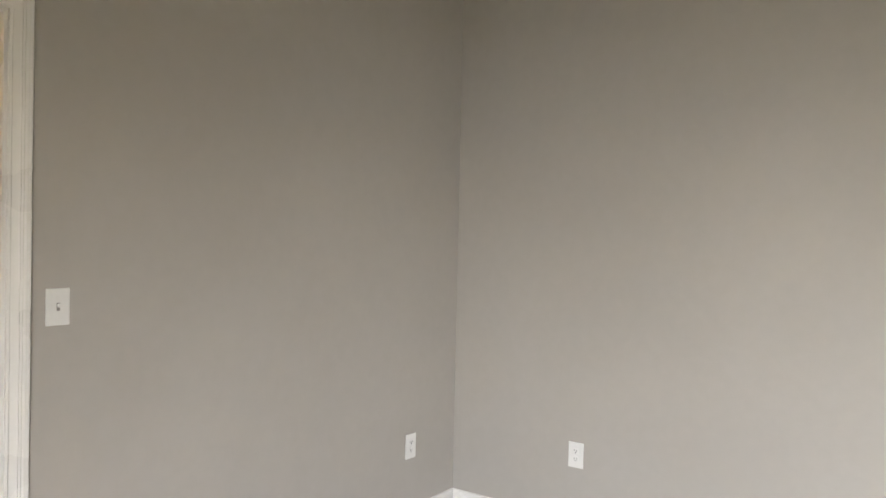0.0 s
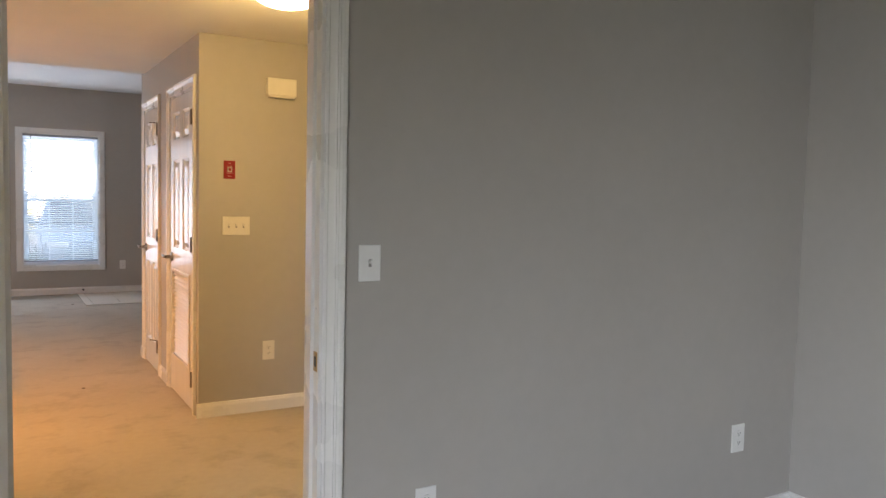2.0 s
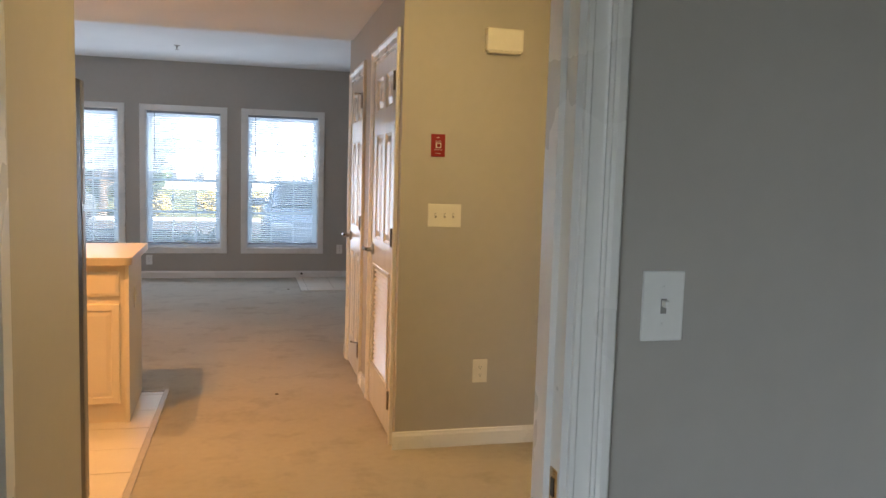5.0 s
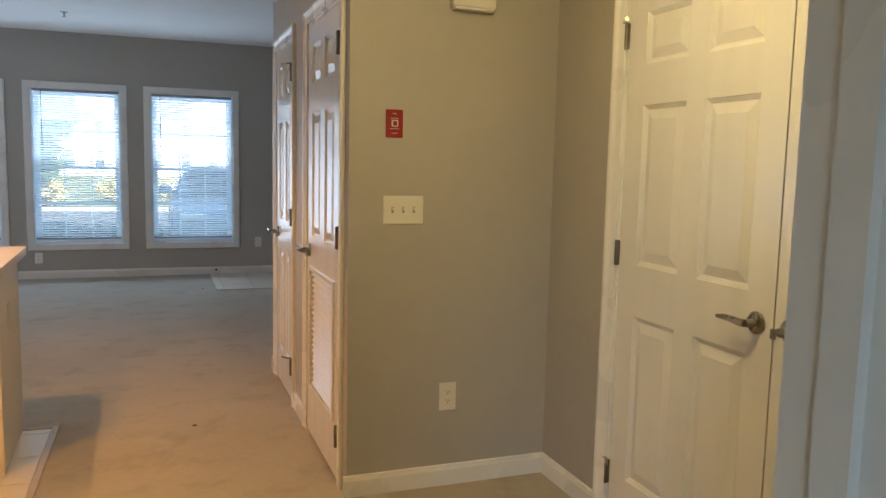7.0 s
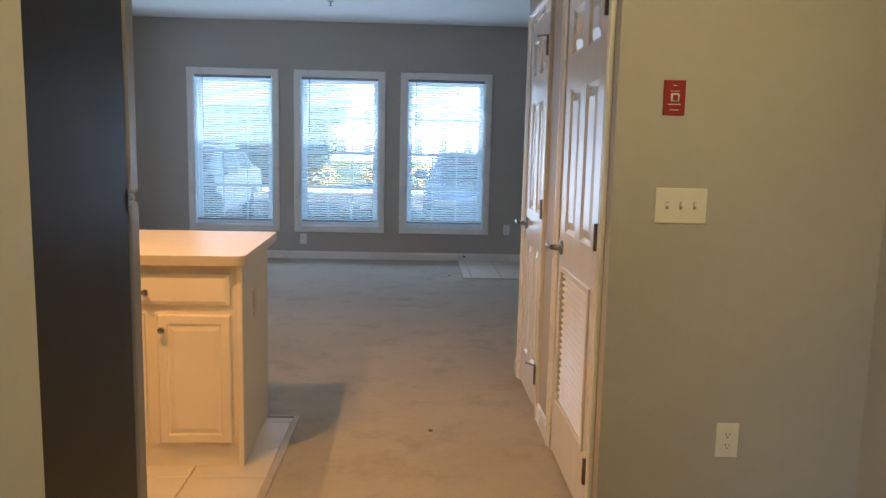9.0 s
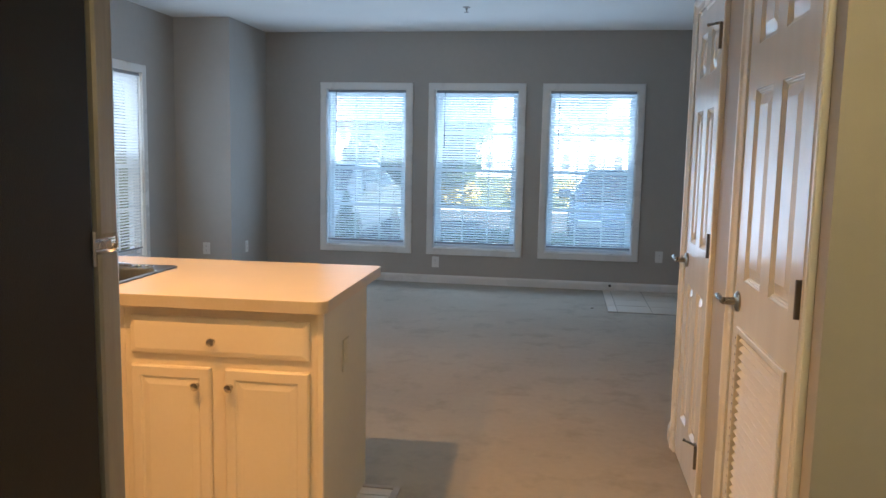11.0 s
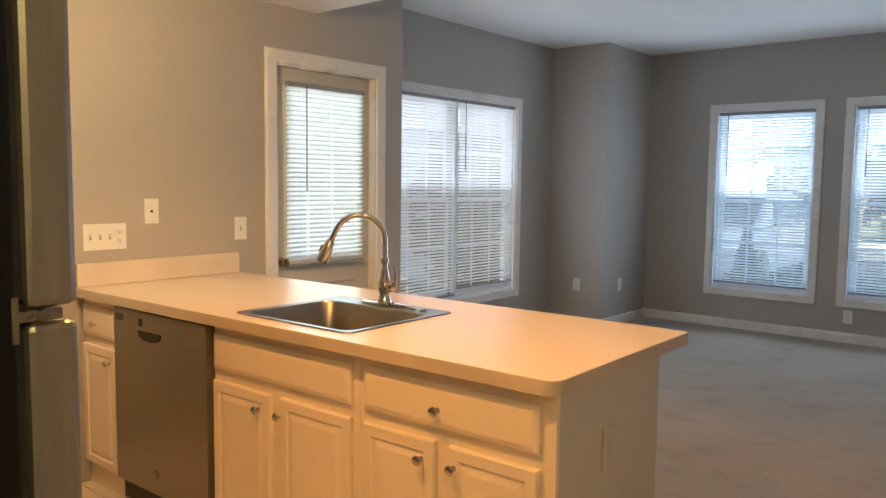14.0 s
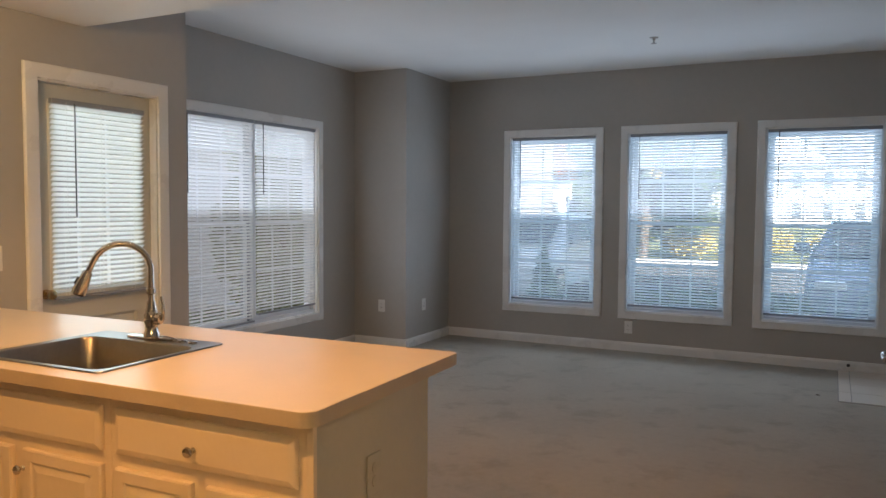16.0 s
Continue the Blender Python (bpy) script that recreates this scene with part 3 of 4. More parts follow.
def window_unit(root, x, w, z0, h, cols=3):
    """A double-hung unit, w by h, under root: two sashes with grids and glass."""
    part("unit_frame", boxes(((x, 0.03, z0), (x + 0.028, 0.14, z0 + h)), ((x + w - 0.028, 0.03, z0), (x + w, 0.14, z0 + h)),
                             ((x + 0.028, 0.03, z0), (x + w - 0.028, 0.14, z0 + 0.028)), ((x + 0.028, 0.03, z0 + h - 0.028), (x + w - 0.028, 0.14, z0 + h))), VINYL, root)
    sw, sh = w - 0.056, (h - 0.056) / 2 + 0.018
    for name, y, z in (("upper_sash", 0.100, z0 + h - 0.028 - sh), ("lower_sash", 0.066, z0 + 0.028)):
        s = part(name, sash(sw, sh, y), VINYL, root, m=pose(x + 0.028, 0, z))
        pane = part("pane", boxes(((0.03, y + 0.013, 0.03), (sw - 0.03, y + 0.017, sh - 0.03))), GLASS, s, "clear window glass")
        pane.visible_shadow = False
        for i in range(1, cols):
            u = sw * i / cols
            part("muntin", boxes(((u - 0.008, y + 0.004, 0.034), (u + 0.008, y + 0.012, sh - 0.034))), VINYL, s)
        part("muntin", boxes(((0.034, y + 0.005, sh / 2 - 0.009), (sw - 0.034, y + 0.0115, sh / 2 + 0.009))), VINYL, s)


def blind(m, w, h, label, group, tilt, wand_x, gap=0.027, lift=0.0):
    """A slatted blind hanging from its headrail; m is the middle of the headrail's top."""
    root = thing("window_blind", m, label, "blind", group)
    # grey also stands for the shadow gap above the slats
    part("headrail", boxes(((-w / 2, -0.013, -0.028), (w / 2, 0.013, 0)), bevel=0.002), RAIL, root, "headrail, coloured grey for shade")
    n = int((h - 0.05 - lift) / gap)
    bm = bmesh.new()
    prof = [(-0.0155, 0), (-0.0075, 0.0019), (0, 0.0025), (0.0075, 0.0019), (0.0155, 0)]
    a, b = ([bm.verts.new((x, y, z)) for y, z in prof] for x in (-w / 2 + 0.003, w / 2 - 0.003))
    for i in range(4):
        bm.faces.new((a[i], a[i + 1], b[i + 1], b[i]))
    slat = mesh_of("slat", bm, SLAT, True)
    for i in range(n):
        part("slat", slat, SLAT, root, m=pose(0, 0, -0.040 - i * gap, tilt + random.uniform(-1, 1), random.uniform(-0.04, 0.04), 0))
    zb = -0.040 - n * gap
    part("bottom_rail", boxes(((-w / 2 + 0.003, -0.012, zb - 0.016), (w / 2 - 0.003, 0.012, zb)), bevel=0.003), RAIL, root, "bottom rail, coloured grey as backlit")
    for u in (-w * 0.36, 0, w * 0.36):
        part("ladder_cord", boxes(((u - 0.0012, -0.0145, zb), (u + 0.0012, -0.0132, -0.02)), ((u - 0.0012, 0.0132, zb), (u + 0.0012, 0.0145, -0.02))), WPLATE, root)
    part("wand", tube([(wand_x, -0.02, -0.02), (wand_x, -0.022, -0.03), (wand_x, -0.022, -0.62)], 0.0036, 8), DARK, root, "dark tilt wand", True)
    return root


def window(name, m, w, h, units, label, cols=3):
    """A cased window at m (lower outer casing corner, on the wall's face), w by h over its casing."""
    root = thing(name, m, label, "window", "", "structure")
    part("casing", sweep(bmesh.new(), plain_prof(CAS), [(CAS, CAS, -1, -1), (w - CAS, CAS, 1, -1), (w - CAS, h - CAS, 1, 1), (CAS, h - CAS, -1, 1)], True), TRIM, root)
    iw = w - 2 * CAS
    part("reveal", boxes(((CAS, 0, CAS), (CAS + 0.008, 0.15, h - CAS)), ((w - CAS - 0.008, 0, CAS), (w - CAS, 0.15, h - CAS)),
                         ((CAS + 0.008, 0, CAS), (w - CAS - 0.008, 0.15, CAS + 0.008)), ((CAS + 0.008, 0, h - CAS - 0.008), (w - CAS - 0.008, 0.15, h - CAS))), TRIM, root)
    uw = (iw - 0.016) / units
    for i in range(units):
        window_unit(root, CAS + 0.008 + i * uw, uw, CAS + 0.008, h - 2 * CAS - 0.016, cols)
    return root


for i, (a, b) in enumerate(WIN):
    window("window_%d" % (i + 1), pose(a, YN, WZ0), b - a, WZ1 - WZ0, 1, "tall white double-hung window with white casing")
    w = b - a - 2 * CAS - 0.02
    blind(pose((a + b) / 2, YN + 0.015, WZ1 - CAS - 0.008), w - 0.012, WZ1 - WZ0 - 2 * CAS - 0.02, "white slatted blind, lowered and half open, in the tall window",
          "blinds of the three tall windows", -37, -w / 2 + 0.10, lift=0.035)
win = window("window_4", pose(-3.079, 8.29, WZ0, 0, 0, 90), 10.17 - 8.29, WZ1 - WZ0, 2, "wide white double window with white casing")
mw = (10.17 - 8.29 - 2 * CAS - 0.016) / 2
# mullion colour darkened for the shade between the blinds
part("mullion", boxes(((0.94 - 0.045, 0.045, CAS + 0.01), (0.94 + 0.045, 0.14, WZ1 - WZ0 - CAS - 0.01))), RAIL, win, "mullion between the two units, coloured grey for shade")
for k, lift in ((0, 0.0), (1, 0.05)):
    blind(pose(-3.079 - 0.015, 8.29 + CAS + 0.008 + mw * (k + 0.5), WZ1 - CAS - 0.008, 0, 0, 90), mw - 0.035, WZ1 - WZ0 - 2 * CAS - 0.02,
          "white slatted blind, lowered and nearly shut, in the double window", "blinds of the double window", -40, -mw / 2 + 0.09, lift=lift)

# back door in the kitchen: local x runs away from the kitchen's south wall
BW = BD1 - BD0
door_frame("door_frame_5", pose(XL, BD0, 0, 0, 0, 90), BW, BDZ, 0.15, "white casing round the glazed back door", 0.075, 0.095, plain_prof)
bd = thing("door_6", pose(XL - 0.05, BD0 + 0.015, 0.012, 0, 0, 90), "back door with a large glazed upper half, closed, greyed for shade", "door", "", "structure")
bw = BW - 0.03
G = (0.09, bw - 0.09, 0.92, 1.93)
LP = (0.11, bw - 0.11, 0.20, 0.78)
# leaf, panel and lite frame take a greyer colour for the door's shade
part("leaf", leaf_mesh(bw, 2.03, 0.044, [G, LP]), PANEL, bd)
part("panel", raised_panel(*LP, 0.044), PANEL, bd)
lite = part("lite_frame", sweep(bmesh.new(), [(-0.03, 0), (-0.03, 0.006), (-0.015, 0.012), (0.006, 0.010), (0.012, 0)],
                                [(G[0] + 0.0, G[2], -1, -1), (G[1], G[2], 1, -1), (G[1], G[3], 1, 1), (G[0], G[3], -1, 1)], True), PANEL, bd)
pane = part("pane", boxes(((G[0], 0.020, G[2]), (G[1], 0.024, G[3]))), GLASS, lite, "clear door glass")
pane.visible_shadow = False
for u in (1, 2):
    x = G[0] + (G[1] - G[0]) * u / 3
    part("muntin", boxes(((x - 0.008, 0.028, G[2]), (x + 0.008, 0.036, G[3]))), VINYL, lite)
    z = G[2] + (G[3] - G[2]) * u / 3
    part("muntin", boxes(((G[0], 0.029, z - 0.008), (G[1], 0.035, z + 0.008))), VINYL, lite)
part("door_knob", turned([(0.026, 0), (0.026, -0.006), (0.011, -0.010), (0.011, -0.03), (0.022, -0.036), (0.027, -0.05), (0.022, -0.062), (0.008, -0.066)], 18, "y", (0.05, 0, 0.93)),
     BRASS, bd, "small brass knob", True)
blind(pose(XL - 0.05 + 0.03, BD0 + 0.015 + bw / 2, 1.965, 0, 0, 90), G[1] - G[0] + 0.03, 1.06, "white slatted blind, half open, on the glazed back door", "back door blind", -34,
      -0.17)
# ---- kitchen ----
ISLE = pose(XL, 5.632, 0, 0, 0, 1.6)


def knob(parent, x, z, y=0.0):
    part("knob", turned([(0.009, y), (0.008, y - 0.003), (0.0055, y - 0.006), (0.0055, y - 0.013), (0.013, y - 0.017), (0.0155, y - 0.022), (0.013, y - 0.027), (0.005, y - 0.029)],
                        16, "y", (x, 0, z)), CHROME, parent, "round polished nickel knob", True)


def front(name, parent, x0, x1, z0, z1, slope=0.022, rim=0.036):
    """A raised-panel cabinet front, its face at y = 0 and 19 mm thick."""
    bm = bmesh.new()
    rings = []
    for inset, y in ((0, 0.019), (0, 0.005), (0.005, 0.0), (rim, 0.0), (rim + 0.004, 0.005), (rim + 0.008, 0.006), (rim + 0.008 + slope, 0.001)):
        rings.append([bm.verts.new((x, y, z)) for x, z in ((x0 + inset, z0 + inset), (x1 - inset, z0 + inset), (x1 - inset, z1 - inset), (x0 + inset, z1 - inset))])
    for a, b in zip(rings, rings[1:]):
        for i in range(4):
            bm.faces.new((a[i], a[(i + 1) % 4], b[(i + 1) % 4], b[i]))
    bm.faces.new(rings[-1])
    bm.faces.new(rings[0][::-1])
    return part(name, bm, CABINET, parent)


def slab(name, parent, x0, x1, z0, z1):
    """A flat drawer front with a broad chamfer round its face."""
    bm = bmesh.new()
    rings = []
    for inset, y in ((0, 0.019), (0, 0.009), (0.004, 0.005), (0.016, 0.001), (0.020, 0.0)):
        rings.append([bm.verts.new((x, y, z)) for x, z in ((x0 + inset, z0 + inset), (x1 - inset, z0 + inset), (x1 - inset, z1 - inset), (x0 + inset, z1 - inset))])
    for a, b in zip(rings, rings[1:]):
        for i in range(4):
            bm.faces.new((a[i], a[(i + 1) % 4], b[(i + 1) % 4], b[i]))
    bm.faces.new(rings[-1])
    bm.faces.new(rings[0][::-1])
    return part(name, bm, CABINET, parent)


def cabinet(label, x0, x1, drawers, doors, hollow=False):
    root = thing("base_cabinet", ISLE, label, "cabinet", "cabinets of the peninsula")
    if hollow:
        part("body", boxes(((x0, 0.020, 0.10), (x1, 0.62, 0.70))), CABINET, root)
        part("face_frame", boxes(((x0, 0.020, 0.70), (x1, 0.034, 0.872))), CABINET, root)
        part("side_panel", boxes(((x0, 0.034, 0.70), (x0 + 0.016, 0.62, 0.872))), CABINET, root)
        part("side_panel", boxes(((x1 - 0.016, 0.034, 0.70), (x1, 0.62, 0.872))), CABINET, root)
    else:
        part("body", boxes(((x0, 0.020, 0.10), (x1, 0.62, 0.872)), bevel=0.001), CABINET, root)
    part("base_board", boxes(((x0, 0.028, 0.0), (x1, 0.62, 0.10))), CABINET, root)
    for (a, b), kn in drawers:
        d = slab("drawer", root, a, b, 0.703, 0.836)
        if kn is not None:
            knob(d, kn, 0.758)
    for (a, b), kn in doors:
        d = front("door", root, a, b, 0.112, 0.662)
        knob(d, kn, 0.602)
    return root


cabinet("narrow white cabinet with one drawer and one door", 0.002, 0.312, [((0.012, 0.300), 0.140)], [((0.012, 0.300), 0.258)])
cabinet("white sink cabinet with two doors under a false drawer", 1.000, 1.765, [((1.012, 1.738), None)], [((1.012, 1.343), 1.286), ((1.397, 1.738), 1.404)], True)
cabinet("white end cabinet with a wide drawer over two doors", 1.766, 2.462, [((1.794, 2.430), 2.095)], [((1.794, 2.081), 2.036), ((2.134, 2.430), 2.156)])
pp = thing("peninsula_panelling", ISLE, "greige painted end and back panels of the peninsula", "panelling")
part("end_panel", boxes(((2.463, 0.022, 0.0), (2.475, 0.66, 0.872))), PANEL, pp)
part("back_panel", boxes(((0.002, 0.630, 0.0), (2.462, 0.66, 0.872))), WALL, pp)
part("corner_strip", boxes(((2.455, 0.014, 0.0), (2.477, 0.030, 0.872)), bevel=0.002), CABINET, pp)

dw = thing("dishwasher", ISLE, "slate grey steel dishwasher under the worktop", "dishwasher")
part("tub", boxes(((0.316, 0.03, 0.02), (0.996, 0.60, 0.868))), DARK, dw)
part("door", boxes(((0.322, -0.012, 0.115), (0.990, 0.03, 0.7492)), bevel=0.0012), DWSTEEL, dw, "slate steel door")
cp = part("control_panel", boxes(((0.322, -0.013, 0.750), (0.990, 0.03, 0.862)), bevel=0.0015), DWSTEEL, dw)
bm = bmesh.new()
hp = [(0.52 + 0.085 * math.cos(math.pi + math.pi * i / 14) + 0.085, -0.0165, 0.776 + 0.030 * math.sin(math.pi + math.pi * i / 14)) for i in range(15)]
fv = [bm.verts.new(p) for p in hp] + [bm.verts.new((0.69, -0.0165, 0.786)), bm.verts.new((0.52, -0.0165, 0.786))]
bk = [bm.verts.new((v.co.x, -0.012, v.co.z)) for v in fv]
bm.faces.new(fv)
for i in range(len(fv)):
    bm.faces.new((fv[i], bk[i], bk[(i + 1) % len(fv)], fv[(i + 1) % len(fv)]))
part("handle_pocket", bm, DARK, cp, "dark pocket handle")
part("badge", boxes(((0.345, -0.016, 0.832), (0.40, -0.0135, 0.838)), ((0.345, -0.016, 0.822), (0.40, -0.0135, 0.828)), ((0.345, -0.016, 0.812), (0.40, -0.0135, 0.818))), DARK, cp)
part("display", boxes(((0.525, -0.016, 0.805), (0.55, -0.0135, 0.835))), DARK, cp)
part("round_badge", turned([(0.019, -0.0115), (0.019, -0.0135), (0.016, -0.0142)], 20, "y", (0.635, 0, 0.20)), NICKEL, dw, "round steel badge")
part("kick_plate", boxes(((0.322, 0.02, 0.02), (0.990, 0.03, 0.112))), DARK, dw)

# worktop with a cut-out for the sink, rounded at its free front corner
SX0, SX1, SY0, SY1 = 1.085, 1.685, 0.045, 0.600
CX1, CY0, CY1, CZ0, CZ1 = 2.497, -0.030, 0.852, 0.874, 0.915


def worktop(edge):
    """The worktop's edge band, or its two flat faces."""
    bm = bmesh.new()
    r = 0.045
    hole = [(SX0 + 0.015, SY0 + 0.015), (SX1 - 0.015, SY0 + 0.015), (SX1 - 0.015, SY1 - 0.015), (SX0 + 0.015, SY1 - 0.015)]
    arc = [(CX1 - r + r * math.sin(a), CY0 + r - r * math.cos(a)) for a in [math.pi / 2 * i / 16 for i in range(17)]]
    arc2 = [(CX1 - 0.02 + 0.02 * math.cos(a), CY1 - 0.02 + 0.02 * math.sin(a)) for a in [math.pi / 2 * i / 5 for i in range(6)]]
    outer = [(0.0, CY0)] + arc + arc2 + [(0.0, CY1)]
    e = 0.0022

    def ring(pts, z, s=0.0):
        return [bm.verts.new((x - s * (1 if x > 2.3 else 0), y + s * (1 if y < 0.1 else -1), z)) for x, y in pts]
    r0, r1, r2, r3 = ring(outer, CZ0), ring(outer, CZ1 - e), ring(outer, CZ1 - e * 0.3, e * 0.3), ring(outer, CZ1, e)
    n = len(outer)
    if edge:
        for a, b in ((r0, r1), (r1, r2), (r2, r3)):
            for i in range(n):
                bm.faces.new((a[i], a[(i + 1) % n], b[(i + 1) % n], b[i]))
        return bm
    (hx0, hy0), (hx1, hy1) = hole[0], hole[2]
    for z, rr, s in ((CZ0, r0, 0.0), (CZ1, r3, e)):
        right = [(v.co.x, v.co.y) for v in rr[1:-1]]
        for poly in ([(0.0, CY0 + s), (hx0, CY0 + s), (hx0, CY1 - s), (0.0, CY1 - s)], [(hx0, CY0 + s), (hx1, CY0 + s), (hx1, hy0), (hx0, hy0)],
                     [(hx0, hy1), (hx1, hy1), (hx1, CY1 - s), (hx0, CY1 - s)], [(hx1, CY0 + s)] + right + [(hx1, CY1 - s)]):
            bm.faces.new([bm.verts.new((x, y, z)) for x, y in poly])
    bmesh.ops.delete(bm, geom=[v for v in bm.verts if not v.link_faces], context="VERTS")
    bmesh.ops.remove_doubles(bm, verts=bm.verts, dist=1e-4)
    return bm


wt = thing("worktop", ISLE, "beige laminate worktop of the kitchen peninsula", "worktop")
part("surface", worktop(False), COUNTER, wt)
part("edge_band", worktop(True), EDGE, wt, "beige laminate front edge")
tagged(part("backsplash", boxes(((0.026, CY0 + 0.0, CZ1 + 0.001), (0.046, CY1 - 0.01, 1.022)), bevel=0.004), COUNTER, None, m=ISLE), "beige laminate upstand on the worktop by the wall", "backsplash")

sink = thing("sink", ISLE @ pose(SX0, SY0, CZ1), "shallow stainless steel drop-in sink", "sink")


def sink_bowl(w, d):
    bm = bmesh.new()
    rings = []

    def rr(x0, x1, y0, y1, r, z):
        pts = []
        for cx, cy, a0 in ((x1 - r, y0 + r, -90), (x1 - r, y1 - r, 0), (x0 + r, y1 - r, 90), (x0 + r, y0 + r, 180)):
            for k in range(5):
                a = radians(a0 + 90 * k / 4)
                pts.append(bm.verts.new((cx + r * math.cos(a), cy + r * math.sin(a), z)))
        return pts
    rings.append(rr(0, w, 0, d, 0.025, 0.001))
    rings.append(rr(0.003, w - 0.003, 0.003, d - 0.003, 0.024, 0.005))
    rings.append(rr(0.020, w - 0.020, 0.018, d - 0.018, 0.02, 0.004))
    rings.append(rr(0.030, w - 0.030, 0.028, d - 0.105, 0.05, 0.003))
    rings.append(rr(0.036, w - 0.036, 0.034, d - 0.111, 0.05, -0.006))
    rings.append(rr(0.046, w - 0.046, 0.044, d - 0.121, 0.05, -0.15))
    rings.append(rr(0.075, w - 0.075, 0.073, d - 0.150, 0.04, -0.172))
    for a, b in zip(rings, rings[1:]):
        for i in range(20):
            bm.faces.new((a[i], a[(i + 1) % 20], b[(i + 1) % 20], b[i]))
    bm.faces.new(rings[-1])
    return bm


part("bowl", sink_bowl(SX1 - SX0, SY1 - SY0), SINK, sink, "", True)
part("drain", turned([(0.045, 0.0), (0.045, 0.004), (0.03, 0.003), (0.028, -0.006), (0.004, -0.006)], 20, "z", (0.30, 0.22, -0.171)), NICKEL, sink, "", True)
for x in (0.44, 0.49):
    part("hole_cover", turned([(0.017, 0), (0.016, 0.004), (0.006, 0.006)], 16, "z", (x, 0.505, 0.004)), CHROME, sink, "", True)

fx, fy = 0.29, 0.505
faucet = thing("faucet", ISLE @ pose(SX0 + fx, SY0 + fy, CZ1 + 0.005), "polished nickel gooseneck pull-down faucet behind the sink", "faucet")
part("deck_plate", turned([(0.125, 0), (0.122, 0.006), (0.10, 0.009)], 32), CHROME, faucet, "", True, pose(0, 0, 0) @ Matrix.Diagonal((1, 0.24, 1, 1)))
part("body", turned([(0.029, 0.006), (0.028, 0.02), (0.023, 0.03), (0.022, 0.05), (0.027, 0.062), (0.027, 0.088), (0.021, 0.098), (0.017, 0.12), (0.0145, 0.14)], 24), CHROME, faucet, "", True)
arc = [(0, 0, 0.13), (0, 0, 0.20), (0, 0, 0.255)] + [(0, -0.10 + 0.10 * math.cos(a), 0.255 + 0.10 * math.sin(a)) for a in [math.pi * k / 14 * 0.86 for k in range(1, 15)]]
arc += [(0, arc[-1][1] - 0.021, arc[-1][2] - 0.045)]
hy, hz0 = arc[-1][1], arc[-1][2]
AIM = pose(0, 0, 0, 0, 0, -42)
part("spout", tube(arc, 0.0110, 16), CHROME, faucet, "", True, AIM)
sp = part("spray_head", tube([(0, hy + 0.002, hz0 + 0.004), (0, hy - 0.001, hz0 - 0.002), (0, hy - 0.010, hz0 - 0.022), (0, hy - 0.028, hz0 - 0.062), (0, hy - 0.034, hz0 - 0.077)],
                             [0.0150, 0.0168, 0.0200, 0.0255, 0.0245], 20), CHROME, faucet, "", True, AIM)
part("nozzle", tube([(0, hy - 0.033, hz0 - 0.075), (0, hy - 0.0355, hz0 - 0.081)], [0.021, 0.018], 16), DARK, sp, "dark spray nozzle", True)
part("spray_button", tube([(0, hy - 0.030, hz0 - 0.016), (0, hy - 0.041, hz0 - 0.040)], [0.006, 0.008], 10), DARK, sp, "dark spray button", True)
part("collar", turned([(0.0135, 0.165), (0.0165, 0.168), (0.0165, 0.186), (0.0135, 0.189)], 20), CHROME, faucet, "", True)
hub = part("handle_hub", turned([(0.012, 0.016), (0.019, 0.020), (0.023, 0.030), (0.023, 0.040), (0.017, 0.049), (0.006, 0.052)], 20, "x", (0, 0, 0.075)), CHROME, faucet, "", True)
part("lever", tube([(0.042, 0, 0.070), (0.055, 0.0, 0.080), (0.060, 0.0, 0.105), (0.056, 0.002, 0.138), (0.048, 0.004, 0.158)], [0.009, 0.0075, 0.006, 0.0055, 0.006], 12), CHROME, hub, "slim curved lever", True)

# refrigerator
fg = thing("refrigerator", pose(-0.617, 3.74, 0), "black-sided refrigerator with grey doors, freezer on top", "refrigerator")
FW = 0.76
part("body", boxes(((0, 0, 0.03), (FW, 0.692, 1.71)), bevel=0.006), BLACK, fg, "black textured side")
for z0, z1, nm in ((0.09, 1.226, "lower_door"), (1.246, 1.715, "freezer_door")):
    d = part(nm, boxes(((0.0, 0.702, z0), (FW, 0.766, z1)), bevel=0.010), GREYDOOR, fg, "grey steel door")
    part("gasket", boxes(((0.012, 0.690, z0 + 0.01), (FW - 0.012, 0.704, z1 - 0.01))), DARK, d)
    hz = (z1 - 0.55, z1 - 0.06) if nm == "lower_door" else (z0 + 0.06, z0 + 0.42)
    part("handle", tube([(0.06, 0.764, hz[0]), (0.06, 0.80, hz[0] + 0.02), (0.06, 0.80, hz[1] - 0.02), (0.06, 0.764, hz[1])], 0.011, 10), STEEL, d, "", True)
hg = part("hinge_bracket", boxes(((FW - 0.07, 0.688, 1.229), (FW - 0.004, 0.748, 1.243)), bevel=0.002), NICKEL, fg, "steel centre hinge")
part("hinge_plate", boxes(((FW - 0.0005, 0.684, 1.205), (FW + 0.0025, 0.692, 1.262))), NICKEL, hg)
part("grille", boxes(((0.02, 0.65, 0.02), (FW - 0.02, 0.70, 0.085))), DARK, fg)

# track light over the kitchen
tl = thing("track_light", pose(-0.42, 4.97, ZL), "brass ceiling track light with three lit spot heads", "track light")
part("canopy", turned([(0.06, 0), (0.058, -0.02), (0.03, -0.03)], 20), BRASS, tl, "", True)
part("bar", tube([(-0.68, 0, -0.055), (0.68, 0, -0.055)], 0.012, 10), BRASS, tl, "", True)
part("stem", tube([(0, 0, -0.02), (0, 0, -0.055)], 0.012, 10), BRASS, tl, "", True)
